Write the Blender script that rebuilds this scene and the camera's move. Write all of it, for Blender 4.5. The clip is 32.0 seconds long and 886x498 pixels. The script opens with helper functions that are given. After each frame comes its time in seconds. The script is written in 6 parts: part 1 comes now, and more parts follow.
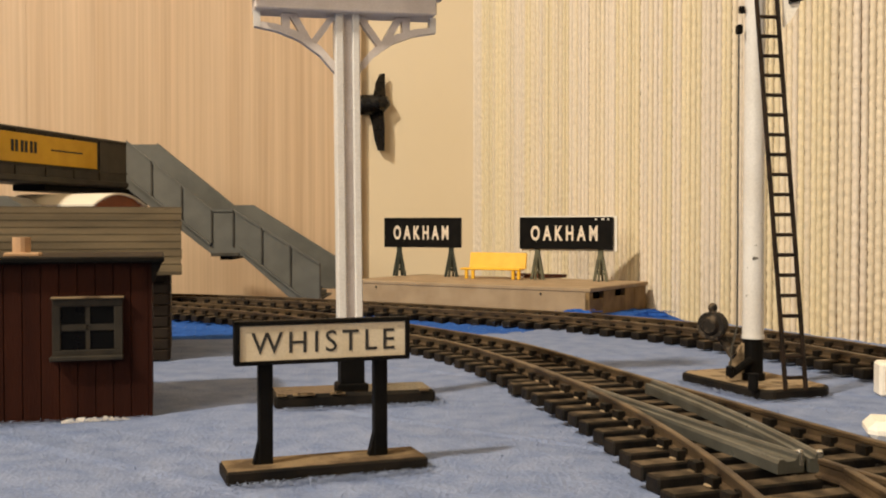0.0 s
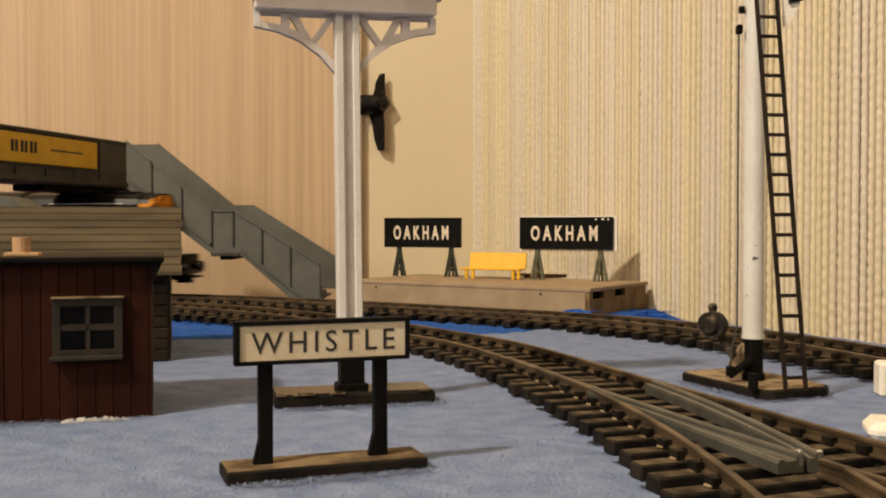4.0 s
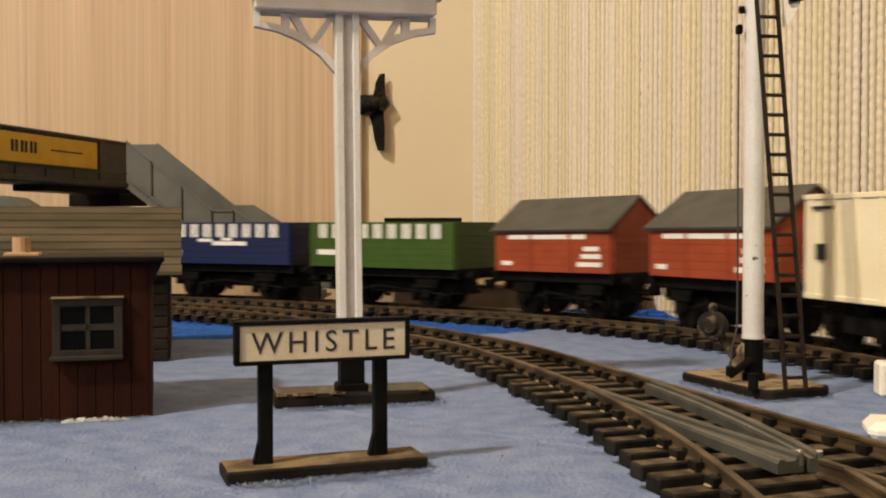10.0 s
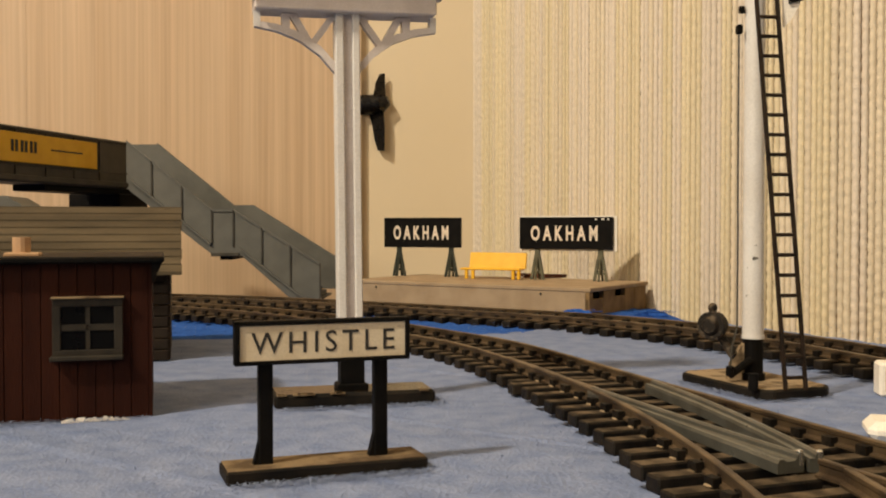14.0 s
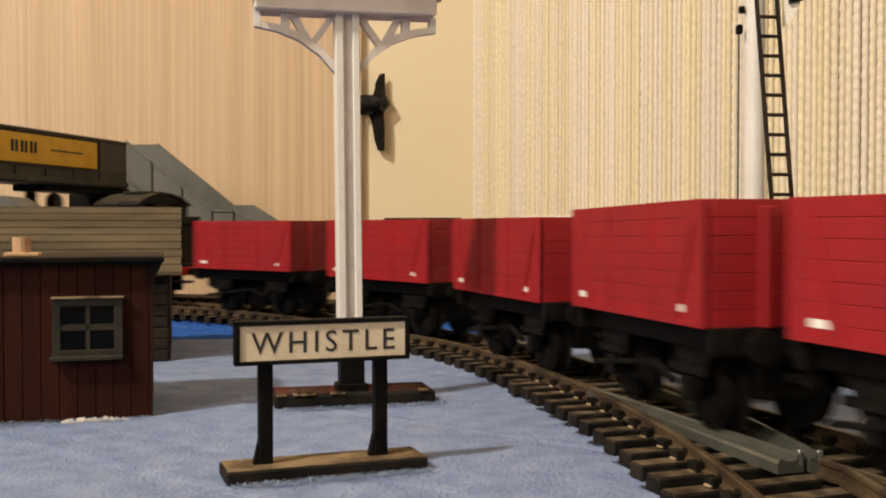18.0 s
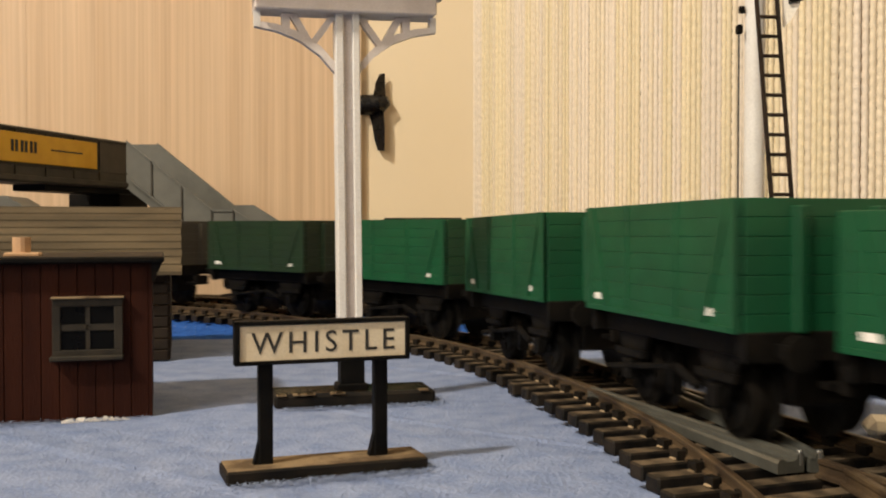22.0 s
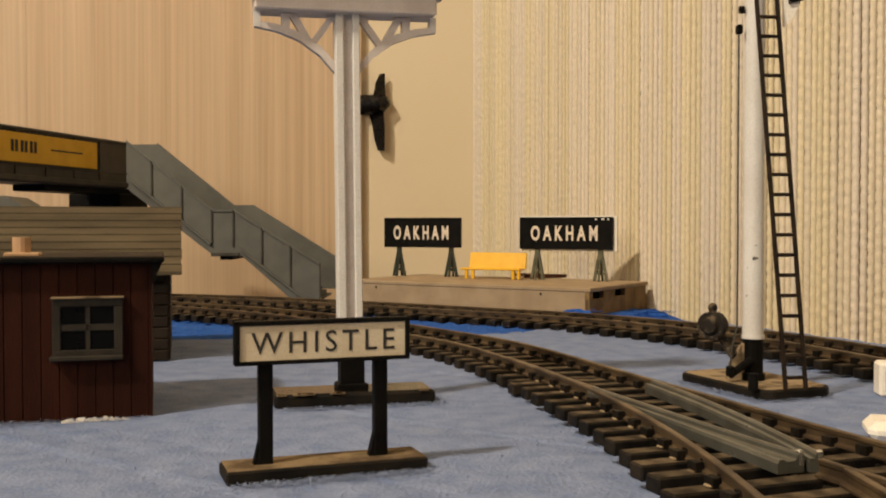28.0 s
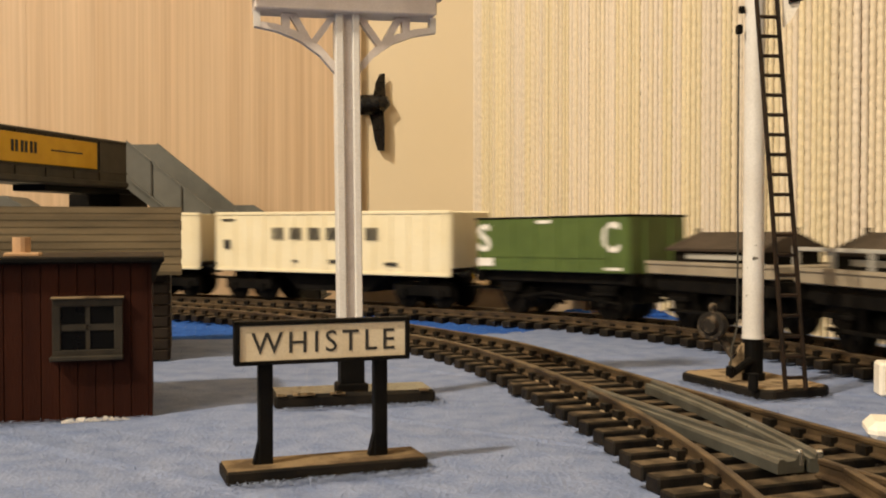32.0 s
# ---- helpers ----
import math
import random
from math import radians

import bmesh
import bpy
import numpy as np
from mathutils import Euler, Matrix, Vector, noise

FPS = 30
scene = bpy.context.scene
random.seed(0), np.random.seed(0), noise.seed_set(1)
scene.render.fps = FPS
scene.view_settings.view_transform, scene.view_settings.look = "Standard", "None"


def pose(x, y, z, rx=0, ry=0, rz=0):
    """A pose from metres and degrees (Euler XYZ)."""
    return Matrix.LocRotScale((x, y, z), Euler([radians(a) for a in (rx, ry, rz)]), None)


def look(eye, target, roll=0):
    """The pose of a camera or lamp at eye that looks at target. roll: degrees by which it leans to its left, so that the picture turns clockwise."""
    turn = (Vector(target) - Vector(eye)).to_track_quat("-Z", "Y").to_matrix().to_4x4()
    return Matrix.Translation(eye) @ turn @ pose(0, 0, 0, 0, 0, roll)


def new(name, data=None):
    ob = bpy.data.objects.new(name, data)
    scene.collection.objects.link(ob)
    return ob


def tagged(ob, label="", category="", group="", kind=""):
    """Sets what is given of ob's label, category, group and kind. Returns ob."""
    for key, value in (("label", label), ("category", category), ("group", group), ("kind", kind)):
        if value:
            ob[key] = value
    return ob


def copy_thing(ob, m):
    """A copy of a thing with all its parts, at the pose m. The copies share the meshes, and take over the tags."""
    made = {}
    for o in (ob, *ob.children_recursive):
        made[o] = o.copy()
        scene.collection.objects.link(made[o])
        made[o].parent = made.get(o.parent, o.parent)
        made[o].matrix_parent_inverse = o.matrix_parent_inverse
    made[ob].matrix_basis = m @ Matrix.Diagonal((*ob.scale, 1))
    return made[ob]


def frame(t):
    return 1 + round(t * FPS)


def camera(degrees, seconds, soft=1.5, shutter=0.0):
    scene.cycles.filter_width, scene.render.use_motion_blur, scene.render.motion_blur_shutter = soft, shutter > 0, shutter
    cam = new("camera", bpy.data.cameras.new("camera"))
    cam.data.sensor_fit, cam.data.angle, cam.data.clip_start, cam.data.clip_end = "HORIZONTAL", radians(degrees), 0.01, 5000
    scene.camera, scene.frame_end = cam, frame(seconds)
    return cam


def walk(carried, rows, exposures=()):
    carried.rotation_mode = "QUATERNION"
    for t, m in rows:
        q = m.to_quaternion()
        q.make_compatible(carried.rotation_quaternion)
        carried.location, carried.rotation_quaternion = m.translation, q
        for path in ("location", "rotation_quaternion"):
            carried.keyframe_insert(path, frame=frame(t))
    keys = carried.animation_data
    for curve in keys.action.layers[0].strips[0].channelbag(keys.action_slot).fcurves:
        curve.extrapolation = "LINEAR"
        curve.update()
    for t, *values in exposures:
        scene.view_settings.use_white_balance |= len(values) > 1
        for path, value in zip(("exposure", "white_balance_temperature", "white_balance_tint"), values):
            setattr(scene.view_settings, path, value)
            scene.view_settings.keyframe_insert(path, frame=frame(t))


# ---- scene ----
cam = camera(47.07, 32.0, 2.0, 0.5)
EYE = look((0, 0, 0.0375), (0, 1, 0.0375 - 0.02333))
walk(cam, [(0.0, EYE), (32.0, EYE)], [(0.0, -0.24, 6600, 10), (0.8, -0.39, 6900, 10), (3.5, -0.44, 6900, 10), (6.0, -0.31, 6600, 10), (7.0, -0.19, 6350, 10), (8.0, -0.27, 6500, 10), (9.0, -0.49, 6800, 10), (10.0, -0.38, 6550, 10), (11.0, -0.21, 6480, 10), (12.0, -0.21, 6520, 10), (13.0, -0.39, 6700, 10), (14.5, -0.44, 6900, 10), (17.0, -0.49, 6650, 10), (18.0, -0.19, 6420, 10), (19.0, -0.16, 6400, 10), (22.0, -0.15, 6400, 10), (24.0, -0.14, 6420, 10), (25.0, -0.19, 6350, 10), (26.5, -0.39, 6700, 10), (28.0, -0.54, 6900, 10), (29.5, -0.54, 6900, 10), (31.0, -0.37, 7250, 10), (32.0, -0.24, 7000, 10)])

# ---- light: the room's ceiling lamp and an added fill light, everything else is bounce ----
world = bpy.data.worlds.new("room_air")
scene.world = world
world.use_nodes = True
world.node_tree.nodes["Background"].inputs[0].default_value = (1.0, 0.80, 0.55, 1)
world.node_tree.nodes["Background"].inputs[1].default_value = 0.05


def lamp(name, at, to, size, watts, colour):
    data = bpy.data.lights.new(name, "AREA")
    data.shape, data.size, data.energy, data.color = "DISK", size, watts, colour
    ob = new(name, data)
    ob.matrix_world = look(at, to)
    return ob


WARM = (1.0, 0.88, 0.70)
lamp("ceiling_lamp", (-0.92, -0.58, 1.25), (0, 0.35, 0), 0.11, 40, WARM)
# soft fill added to lift shadows and front faces; no known lamp stands here
lamp("standard_lamp", (-0.68, -0.80, 0.50), (0, 0.3, 0.02), 0.40, 6.5, WARM)


# ---- materials ----
def mat(name, base, second=None, scale=300.0, rough=0.6, metal=0.0, bump=0.15, fine=2600.0, mix=0.5, stretch=(1, 1, 1), spread=0.12, by_object=0.0, spec=0.4):
    """A two-scale procedural surface: broad patches between two colours, fine grain, relief and uneven gloss."""
    m = bpy.data.materials.new(name)
    m.use_nodes = True
    n, l = m.node_tree.nodes, m.node_tree.links
    bsdf = n["Principled BSDF"]
    second = second or tuple(c * 0.72 for c in base)
    coord, place = n.new("ShaderNodeTexCoord"), n.new("ShaderNodeMapping")
    place.inputs["Scale"].default_value = stretch
    l.new(coord.outputs["Object"], place.inputs[0])
    broad, grain = n.new("ShaderNodeTexNoise"), n.new("ShaderNodeTexNoise")
    broad.inputs["Scale"].default_value, broad.inputs["Detail"].default_value = scale, 6
    grain.inputs["Scale"].default_value, grain.inputs["Detail"].default_value = fine, 3
    l.new(place.outputs[0], broad.inputs["Vector"])
    l.new(place.outputs[0], grain.inputs["Vector"])
    ramp = n.new("ShaderNodeValToRGB")
    ramp.color_ramp.elements[0].position, ramp.color_ramp.elements[1].position = mix - spread, mix + spread
    ramp.color_ramp.elements[0].color, ramp.color_ramp.elements[1].color = (*base, 1), (*second, 1)
    l.new(broad.outputs["Fac"], ramp.inputs[0])
    hsv = n.new("ShaderNodeHueSaturation")
    l.new(ramp.outputs[0], hsv.inputs["Color"])
    value = n.new("ShaderNodeMapRange")
    value.inputs["To Min"].default_value, value.inputs["To Max"].default_value = 0.82, 1.18
    l.new(grain.outputs["Fac"], value.inputs["Value"])
    if by_object:
        info, shift, mul = n.new("ShaderNodeObjectInfo"), n.new("ShaderNodeMapRange"), n.new("ShaderNodeMath")
        shift.inputs["To Min"].default_value, shift.inputs["To Max"].default_value = 1 - by_object, 1 + by_object
        mul.operation = "MULTIPLY"
        l.new(info.outputs["Random"], shift.inputs["Value"])
        l.new(shift.outputs[0], mul.inputs[0])
        l.new(value.outputs[0], mul.inputs[1])
        l.new(mul.outputs[0], hsv.inputs["Value"])
    else:
        l.new(value.outputs[0], hsv.inputs["Value"])
    l.new(hsv.outputs[0], bsdf.inputs["Base Color"])
    gloss = n.new("ShaderNodeMapRange")
    gloss.inputs["To Min"].default_value, gloss.inputs["To Max"].default_value = max(rough - 0.12, 0.03), min(rough + 0.12, 1)
    l.new(broad.outputs["Fac"], gloss.inputs["Value"])
    l.new(gloss.outputs[0], bsdf.inputs["Roughness"])
    bsdf.inputs["Metallic"].default_value = metal
    bsdf.inputs["Specular IOR Level"].default_value = spec
    if bump:
        b = n.new("ShaderNodeBump")
        b.inputs["Strength"].default_value, b.inputs["Distance"].default_value = bump, 0.0004
        l.new(grain.outputs["Fac"], b.inputs["Height"])
        l.new(b.outputs[0], bsdf.inputs["Normal"])
    return m


FELT = mat("pale_felt", (0.1548, 0.2046, 0.3501), (0.2132, 0.264, 0.4096), 170, 0.95, 0, 1.0, 1300, 0.5, spread=0.15, spec=0.1)
CLOTH = mat("blue_cloth", (0.030, 0.112, 0.42), (0.020, 0.075, 0.31), 420, 0.95, 0, 1.0, 1500, spread=0.16, spec=0.08)
FIBRE = mat("felt_fibre", (0.24, 0.29, 0.42), (0.19, 0.24, 0.37), 200, 0.9, 0, 0, spec=0.1)
SLEEPER = mat("brown_black_plastic", (0.0040, 0.0031, 0.0023), (0.0165, 0.0120, 0.0080), 420, 0.6, 0, 0.35, by_object=0.35, spec=0.2, spread=0.09)
SLEEPER_DUST = mat("dust_on_sleepers", (0.1176, 0.08736, 0.056), (0.0336, 0.02464, 0.01568), 330, 0.85, 0, 0.4, by_object=0.3, spec=0.15)
RAIL = mat("tarnished_rail", (0.15, 0.104, 0.060), (0.06, 0.041, 0.026), 120, 0.42, 0.5, 0.2)
ZINC = mat("bare_zinc", (0.150, 0.155, 0.140), (0.085, 0.082, 0.068), 160, 0.32, 0.55, 0.08, mix=0.5, spread=0.25)
STEEL = mat("bright_steel", (0.75, 0.75, 0.72), (0.5, 0.5, 0.48), 400, 0.25, 0.9, 0.1)
BLACK = mat("black_plastic", (0.0030, 0.0028, 0.0026), (0.006, 0.0052, 0.0045), 300, 0.5, 0, 0.12, spec=0.09)
DUSTY = mat("dusty_black_plastic", (0.005, 0.0045, 0.004), (0.014, 0.011, 0.008), 160, 0.65, 0, 0.3, spec=0.14)
DUST = mat("tan_dust_on_black", (0.20, 0.145, 0.085), (0.085, 0.058, 0.034), 210, 0.85, 0, 0.4, mix=0.53, spread=0.10, spec=0.15)
GLOSSY = mat("glossy_black_plastic", (0.010, 0.008, 0.006), (0.030, 0.022, 0.014), 190, 0.17, 0, 0.03, spec=0.55)
JET = mat("jet_black_plastic", (0.0035, 0.003, 0.0028), (0.006, 0.005, 0.0045), 300, 0.28, 0, 0.02, spec=0.30)
TANDUST = mat("tan_dust", (0.30, 0.225, 0.14), (0.13, 0.094, 0.058), 260, 0.85, 0, 0.4, mix=0.56, spread=0.08, spec=0.15)
CREAMLETTER = mat("cream_lettering", (0.76, 0.66, 0.54), (0.70, 0.60, 0.48), 500, 0.6, 0, 0)
SAGE = mat("grey_green_plastic", (0.115, 0.112, 0.070), (0.075, 0.072, 0.045), 260, 0.5, 0, 0.1)
RUSTBLACK = mat("rusty_black_plastic", (0.011, 0.007, 0.0048), (0.024, 0.014, 0.0085), 300, 0.55, 0, 0.2, spec=0.18)
GUNMETAL = mat("dull_gunmetal", (0.05, 0.047, 0.042), (0.025, 0.022, 0.02), 400, 0.4, 0.7, 0.1)
WHITE = mat("white_plastic", (0.6653, 0.6494, 0.6257), (0.6178, 0.594, 0.5623), 90, 0.4, 0, 0.1)
LILAC = mat("white_moulding", (0.66, 0.60, 0.565), (0.56, 0.50, 0.465), 120, 0.5, 0, 0.1)
CREAM = mat("aged_cream_card", (0.648, 0.567, 0.423), (0.54, 0.45, 0.315), 150, 0.6, 0, 0.1)
MAROON = mat("maroon_boards", (0.0185, 0.0044, 0.0022), (0.030, 0.0078, 0.0036), 150, 0.65, 0, 0.25, stretch=(1, 1, 0.2), spec=0.10)
FRAME = mat("brown_grey_frame", (0.01632, 0.01392, 0.01056), (0.0288, 0.024, 0.01776), 200, 0.6, 0, 0.25, spec=0.2)
ROOFING = mat("dusty_roof_boards", (0.05963, 0.04725, 0.03038), (0.09342, 0.07313, 0.04612), 130, 0.8, 0, 0.4, by_object=0.12, stretch=(0.3, 1, 1), spec=0.15)
DARKWALL = mat("dark_brown_boards", (0.0176, 0.0112, 0.0072), (0.0288, 0.0192, 0.012), 130, 0.65, 0, 0.3, by_object=0.1, spec=0.2)
TAN = mat("tan_plastic", (0.46, 0.29, 0.17), (0.40, 0.25, 0.14), 200, 0.55, 0, 0.1)
GREY = mat("grey_bridge_plastic", (0.098, 0.098, 0.088), (0.118, 0.117, 0.105), 110, 0.5, 0, 0.12, spec=0.3)
# darker copy of the bridge grey: shade on deck, steps and posts put into colour
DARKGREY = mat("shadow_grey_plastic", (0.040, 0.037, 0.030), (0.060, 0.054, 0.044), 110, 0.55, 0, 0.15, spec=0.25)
AMBER = mat("yellow_hoarding", (0.62, 0.36, 0.015), (0.55, 0.31, 0.012), 90, 0.5, 0, 0.05)
YELLOW = mat("yellow_plastic", (0.80, 0.46, 0.03), (0.72, 0.40, 0.02), 160, 0.45, 0, 0.1)
STONE = mat("platform_fawn", (0.36, 0.265, 0.165), (0.30, 0.215, 0.13), 90, 0.75, 0, 0.3)
TIMBER = mat("brown_trestle", (0.24, 0.15, 0.06), (0.17, 0.10, 0.04), 140, 0.7, 0, 0.3)
IVORY = mat("ivory_card", (0.82, 0.78, 0.70), (0.76, 0.71, 0.62), 90, 0.5, 0, 0.05)
RUST = mat("reddish_stain", (0.12, 0.035, 0.02), (0.06, 0.03, 0.02), 200, 0.6, 0, 0.2)
LETTER = mat("white_lettering", (0.80, 0.78, 0.74), (0.74, 0.71, 0.66), 500, 0.6, 0, 0)
INK = mat("black_lettering", (0.015, 0.014, 0.013), (0.03, 0.028, 0.025), 500, 0.6, 0, 0)
CHIPGREY = mat("bare_grey_under_paint", (0.135, 0.125, 0.11), (0.085, 0.078, 0.07), 500, 0.7, 0, 0.2)
WEIGHT = mat("weathered_black", (0.012, 0.0085, 0.006), (0.10, 0.075, 0.05), 420, 0.6, 0, 0.5, mix=0.58, spread=0.07, spec=0.25)
SOOT = mat("dusty_soot_black", (0.011, 0.008525, 0.005775), (0.00605, 0.00495, 0.00385), 200, 0.55, 0, 0.1, spec=0.3)
GLASS = mat("black_window", (0.0018, 0.0018, 0.0018), (0.0024, 0.0024, 0.0024), 200, 0.3, 0, 0, spec=0.1)


def wood_panel():
    """Pale pine veneer: fine upright grain over broad bands, with a few small knots."""
    m = mat("pine_veneer", (0.6118, 0.46, 0.3174), (0.5152, 0.368, 0.2374), 60, 0.55, 0, 0.05, 330, 0.5, (1, 1, 0.007), 0.24)
    n, l = m.node_tree.nodes, m.node_tree.links
    bsdf = n["Principled BSDF"]
    old = bsdf.inputs["Base Color"].links[0].from_socket
    coord, place, streak, ramp = n.new("ShaderNodeTexCoord"), n.new("ShaderNodeMapping"), n.new("ShaderNodeTexNoise"), n.new("ShaderNodeValToRGB")
    place.inputs["Scale"].default_value = (1, 1, 0.012)
    streak.inputs["Scale"].default_value, streak.inputs["Detail"].default_value = 520, 4
    ramp.color_ramp.elements[0].position, ramp.color_ramp.elements[1].position = 0.40, 0.62
    ramp.color_ramp.elements[0].color, ramp.color_ramp.elements[1].color = (0.945, 0.925, 0.905, 1), (1.04, 1.035, 1.025, 1)
    l.new(coord.outputs["Object"], place.inputs[0])
    l.new(place.outputs[0], streak.inputs["Vector"])
    l.new(streak.outputs["Fac"], ramp.inputs[0])
    tint = n.new("ShaderNodeMix")
    tint.data_type, tint.blend_type = "RGBA", "MULTIPLY"
    tint.inputs[0].default_value = 1.0
    l.new(old, tint.inputs[6])
    l.new(ramp.outputs[0], tint.inputs[7])
    spots, squash, near_knot = n.new("ShaderNodeTexVoronoi"), n.new("ShaderNodeMapping"), n.new("ShaderNodeValToRGB")
    squash.inputs["Scale"].default_value = (1, 1, 0.55)
    spots.inputs["Scale"].default_value = 26
    near_knot.color_ramp.elements[0].position, near_knot.color_ramp.elements[1].position = 0.025, 0.075
    near_knot.color_ramp.elements[0].color, near_knot.color_ramp.elements[1].color = (0.62, 0.47, 0.33, 1), (1, 1, 1, 1)
    l.new(coord.outputs["Object"], squash.inputs[0])
    l.new(squash.outputs[0], spots.inputs["Vector"])
    l.new(spots.outputs["Distance"], near_knot.inputs[0])
    knot = n.new("ShaderNodeMix")
    knot.data_type, knot.blend_type = "RGBA", "MULTIPLY"
    knot.inputs[0].default_value = 1.0
    l.new(tint.outputs[2], knot.inputs[6])
    l.new(near_knot.outputs[0], knot.inputs[7])
    l.new(knot.outputs[2], bsdf.inputs["Base Color"])
    return m


def ribbed_paper():
    """Cord wallpaper: warm cream, twisted vertical threads in slightly different tones."""
    m = mat("cord_wallpaper", (0.7068, 0.6185, 0.4743), (0.651, 0.5626, 0.4232), 420, 0.9, 0, 0.5, 1500, 0.5, (1, 1, 1), 0.25, spec=0.15, by_object=0.05)
    return m


PINE = wood_panel()
CORD = ribbed_paper()
CORD_YELLOW = mat("yellow_cord", (0.705, 0.617, 0.44), (0.65, 0.556, 0.375), 420, 0.9, 0, 0.5, 1500, 0.5, (1, 1, 1), 0.25, spec=0.15, by_object=0.05)
CORD_PALE = mat("pale_cord", (0.70, 0.622, 0.52), (0.645, 0.567, 0.465), 420, 0.9, 0, 0.5, 1500, 0.5, (1, 1, 1), 0.25, spec=0.15, by_object=0.05)
BACKING = mat("brown_paper_backing", (0.12, 0.0775, 0.04), (0.095, 0.06, 0.03), 80, 0.9, 0, 0.3, spec=0.1)
# invented tone for the unseen walls, set by how much light they bounce
BOUNCEWALL = mat("buff_papered_wall", (0.66, 0.55, 0.41), (0.60, 0.50, 0.36), 8, 0.9, 0, 0.1, 200, spec=0.2)
PAINT = mat("cream_wall_paint", (0.731, 0.6192, 0.4472), (0.7138, 0.602, 0.43), 12, 0.85, 0, 0.04, 4000, spec=0.2)
PLASTER = mat("white_ceiling_plaster", (0.78, 0.72, 0.62), (0.74, 0.68, 0.58), 6, 0.9, 0, 0.2, 200, spec=0.2)
CARPET = mat("room_carpet", (0.34, 0.26, 0.19), (0.28, 0.21, 0.15), 40, 0.95, 0, 0.5, 400)
BOARD = mat("baseboard_chipboard", (0.36, 0.26, 0.16), (0.30, 0.21, 0.12), 40, 0.8, 0, 0.3)


# ---- mesh helpers ----
def box(bm, x0, x1, y0, y1, z0, z1, bevel=0.0, m=None):
    mm = Matrix.Translation(((x0 + x1) / 2, (y0 + y1) / 2, (z0 + z1) / 2)) @ Matrix.Diagonal((abs(x1 - x0), abs(y1 - y0), abs(z1 - z0), 1))
    made = bmesh.ops.create_cube(bm, size=1, matrix=(m @ mm) if m else mm)["verts"]
    if bevel:
        edges = list({e for v in made for e in v.link_edges})
        bmesh.ops.bevel(bm, geom=edges, offset=bevel, segments=1, affect="EDGES")
    return made


def rod(bm, a, b, r, n=10, r2=None):
    a, b = Vector(a), Vector(b)
    turn = (b - a).to_track_quat("Z", "Y").to_matrix().to_4x4()
    bmesh.ops.create_cone(bm, cap_ends=True, segments=n, radius1=r, radius2=r if r2 is None else r2, depth=(b - a).length, matrix=Matrix.Translation((a + b) / 2) @ turn)


def prism(bm, outline, y0, y1, m=None):
    """A solid whose outline lies in x and z, from y0 to y1."""
    m = m or Matrix.Identity(4)
    front, back = [bm.verts.new(m @ Vector((x, y0, z))) for x, z in outline], [bm.verts.new(m @ Vector((x, y1, z))) for x, z in outline]
    bm.faces.new(front)
    bm.faces.new(back[::-1])
    for i in range(len(outline)):
        j = (i + 1) % len(outline)
        bm.faces.new((front[j], front[i], back[i], back[j]))


def part(name, bm, material, parent=None, label="", smooth=False):
    bmesh.ops.recalc_face_normals(bm, faces=bm.faces)
    me = bpy.data.meshes.new(name)
    bm.to_mesh(me)
    bm.free()
    me.materials.append(material)
    if smooth:
        for p in me.polygons:
            p.use_smooth = True
    ob = new(name, me)
    ob.parent = parent
    if label:
        tagged(ob, label)
    return ob


def again(ob, parent, m, name=None):
    """Another object on the same mesh."""
    o = new(name or ob.name.split(".")[0], ob.data)
    o.parent = parent
    o.matrix_local = m
    return o


def one(name, material, parent, *boxes, bevel=0.0, label=""):
    bm = bmesh.new()
    for b in boxes:
        box(bm, *b, bevel=bevel)
    return part(name, bm, material, parent, label)


def empty(name, m, label, category, group="", kind=""):
    ob = new(name)
    ob.empty_display_size = 0.01
    ob.matrix_world = m
    return tagged(ob, label, category, group, kind)


def words(name, text, height, width, material, parent, m, thick=0.00008, bold=0.0, spacing=1.15):
    """Lettering as a flat mesh, scaled to a height and width, centred on m, facing -y."""
    cu = bpy.data.curves.new(name, "FONT")
    cu.space_character = spacing
    cu.body, cu.align_x, cu.align_y, cu.extrude, cu.offset, cu.resolution_u = text, "CENTER", "CENTER", 0.01, bold, 3
    tmp = bpy.data.objects.new(name, cu)
    scene.collection.objects.link(tmp)
    bpy.context.view_layer.update()
    me = bpy.data.meshes.new_from_object(tmp.evaluated_get(bpy.context.evaluated_depsgraph_get()))
    bpy.data.objects.remove(tmp)
    xs, ys = [v.co.x for v in me.vertices], [v.co.y for v in me.vertices]
    w, h, cx, cy = max(xs) - min(xs), max(ys) - min(ys), (max(xs) + min(xs)) / 2, (max(ys) + min(ys)) / 2
    for v in me.vertices:
        v.co = Vector(((v.co.x - cx) * width / w, -v.co.z * thick / 0.01, (v.co.y - cy) * height / h))
    me.materials.clear()
    me.materials.append(material)
    ob = new(name, me)
    ob.parent = parent
    ob.matrix_local = m
    return ob


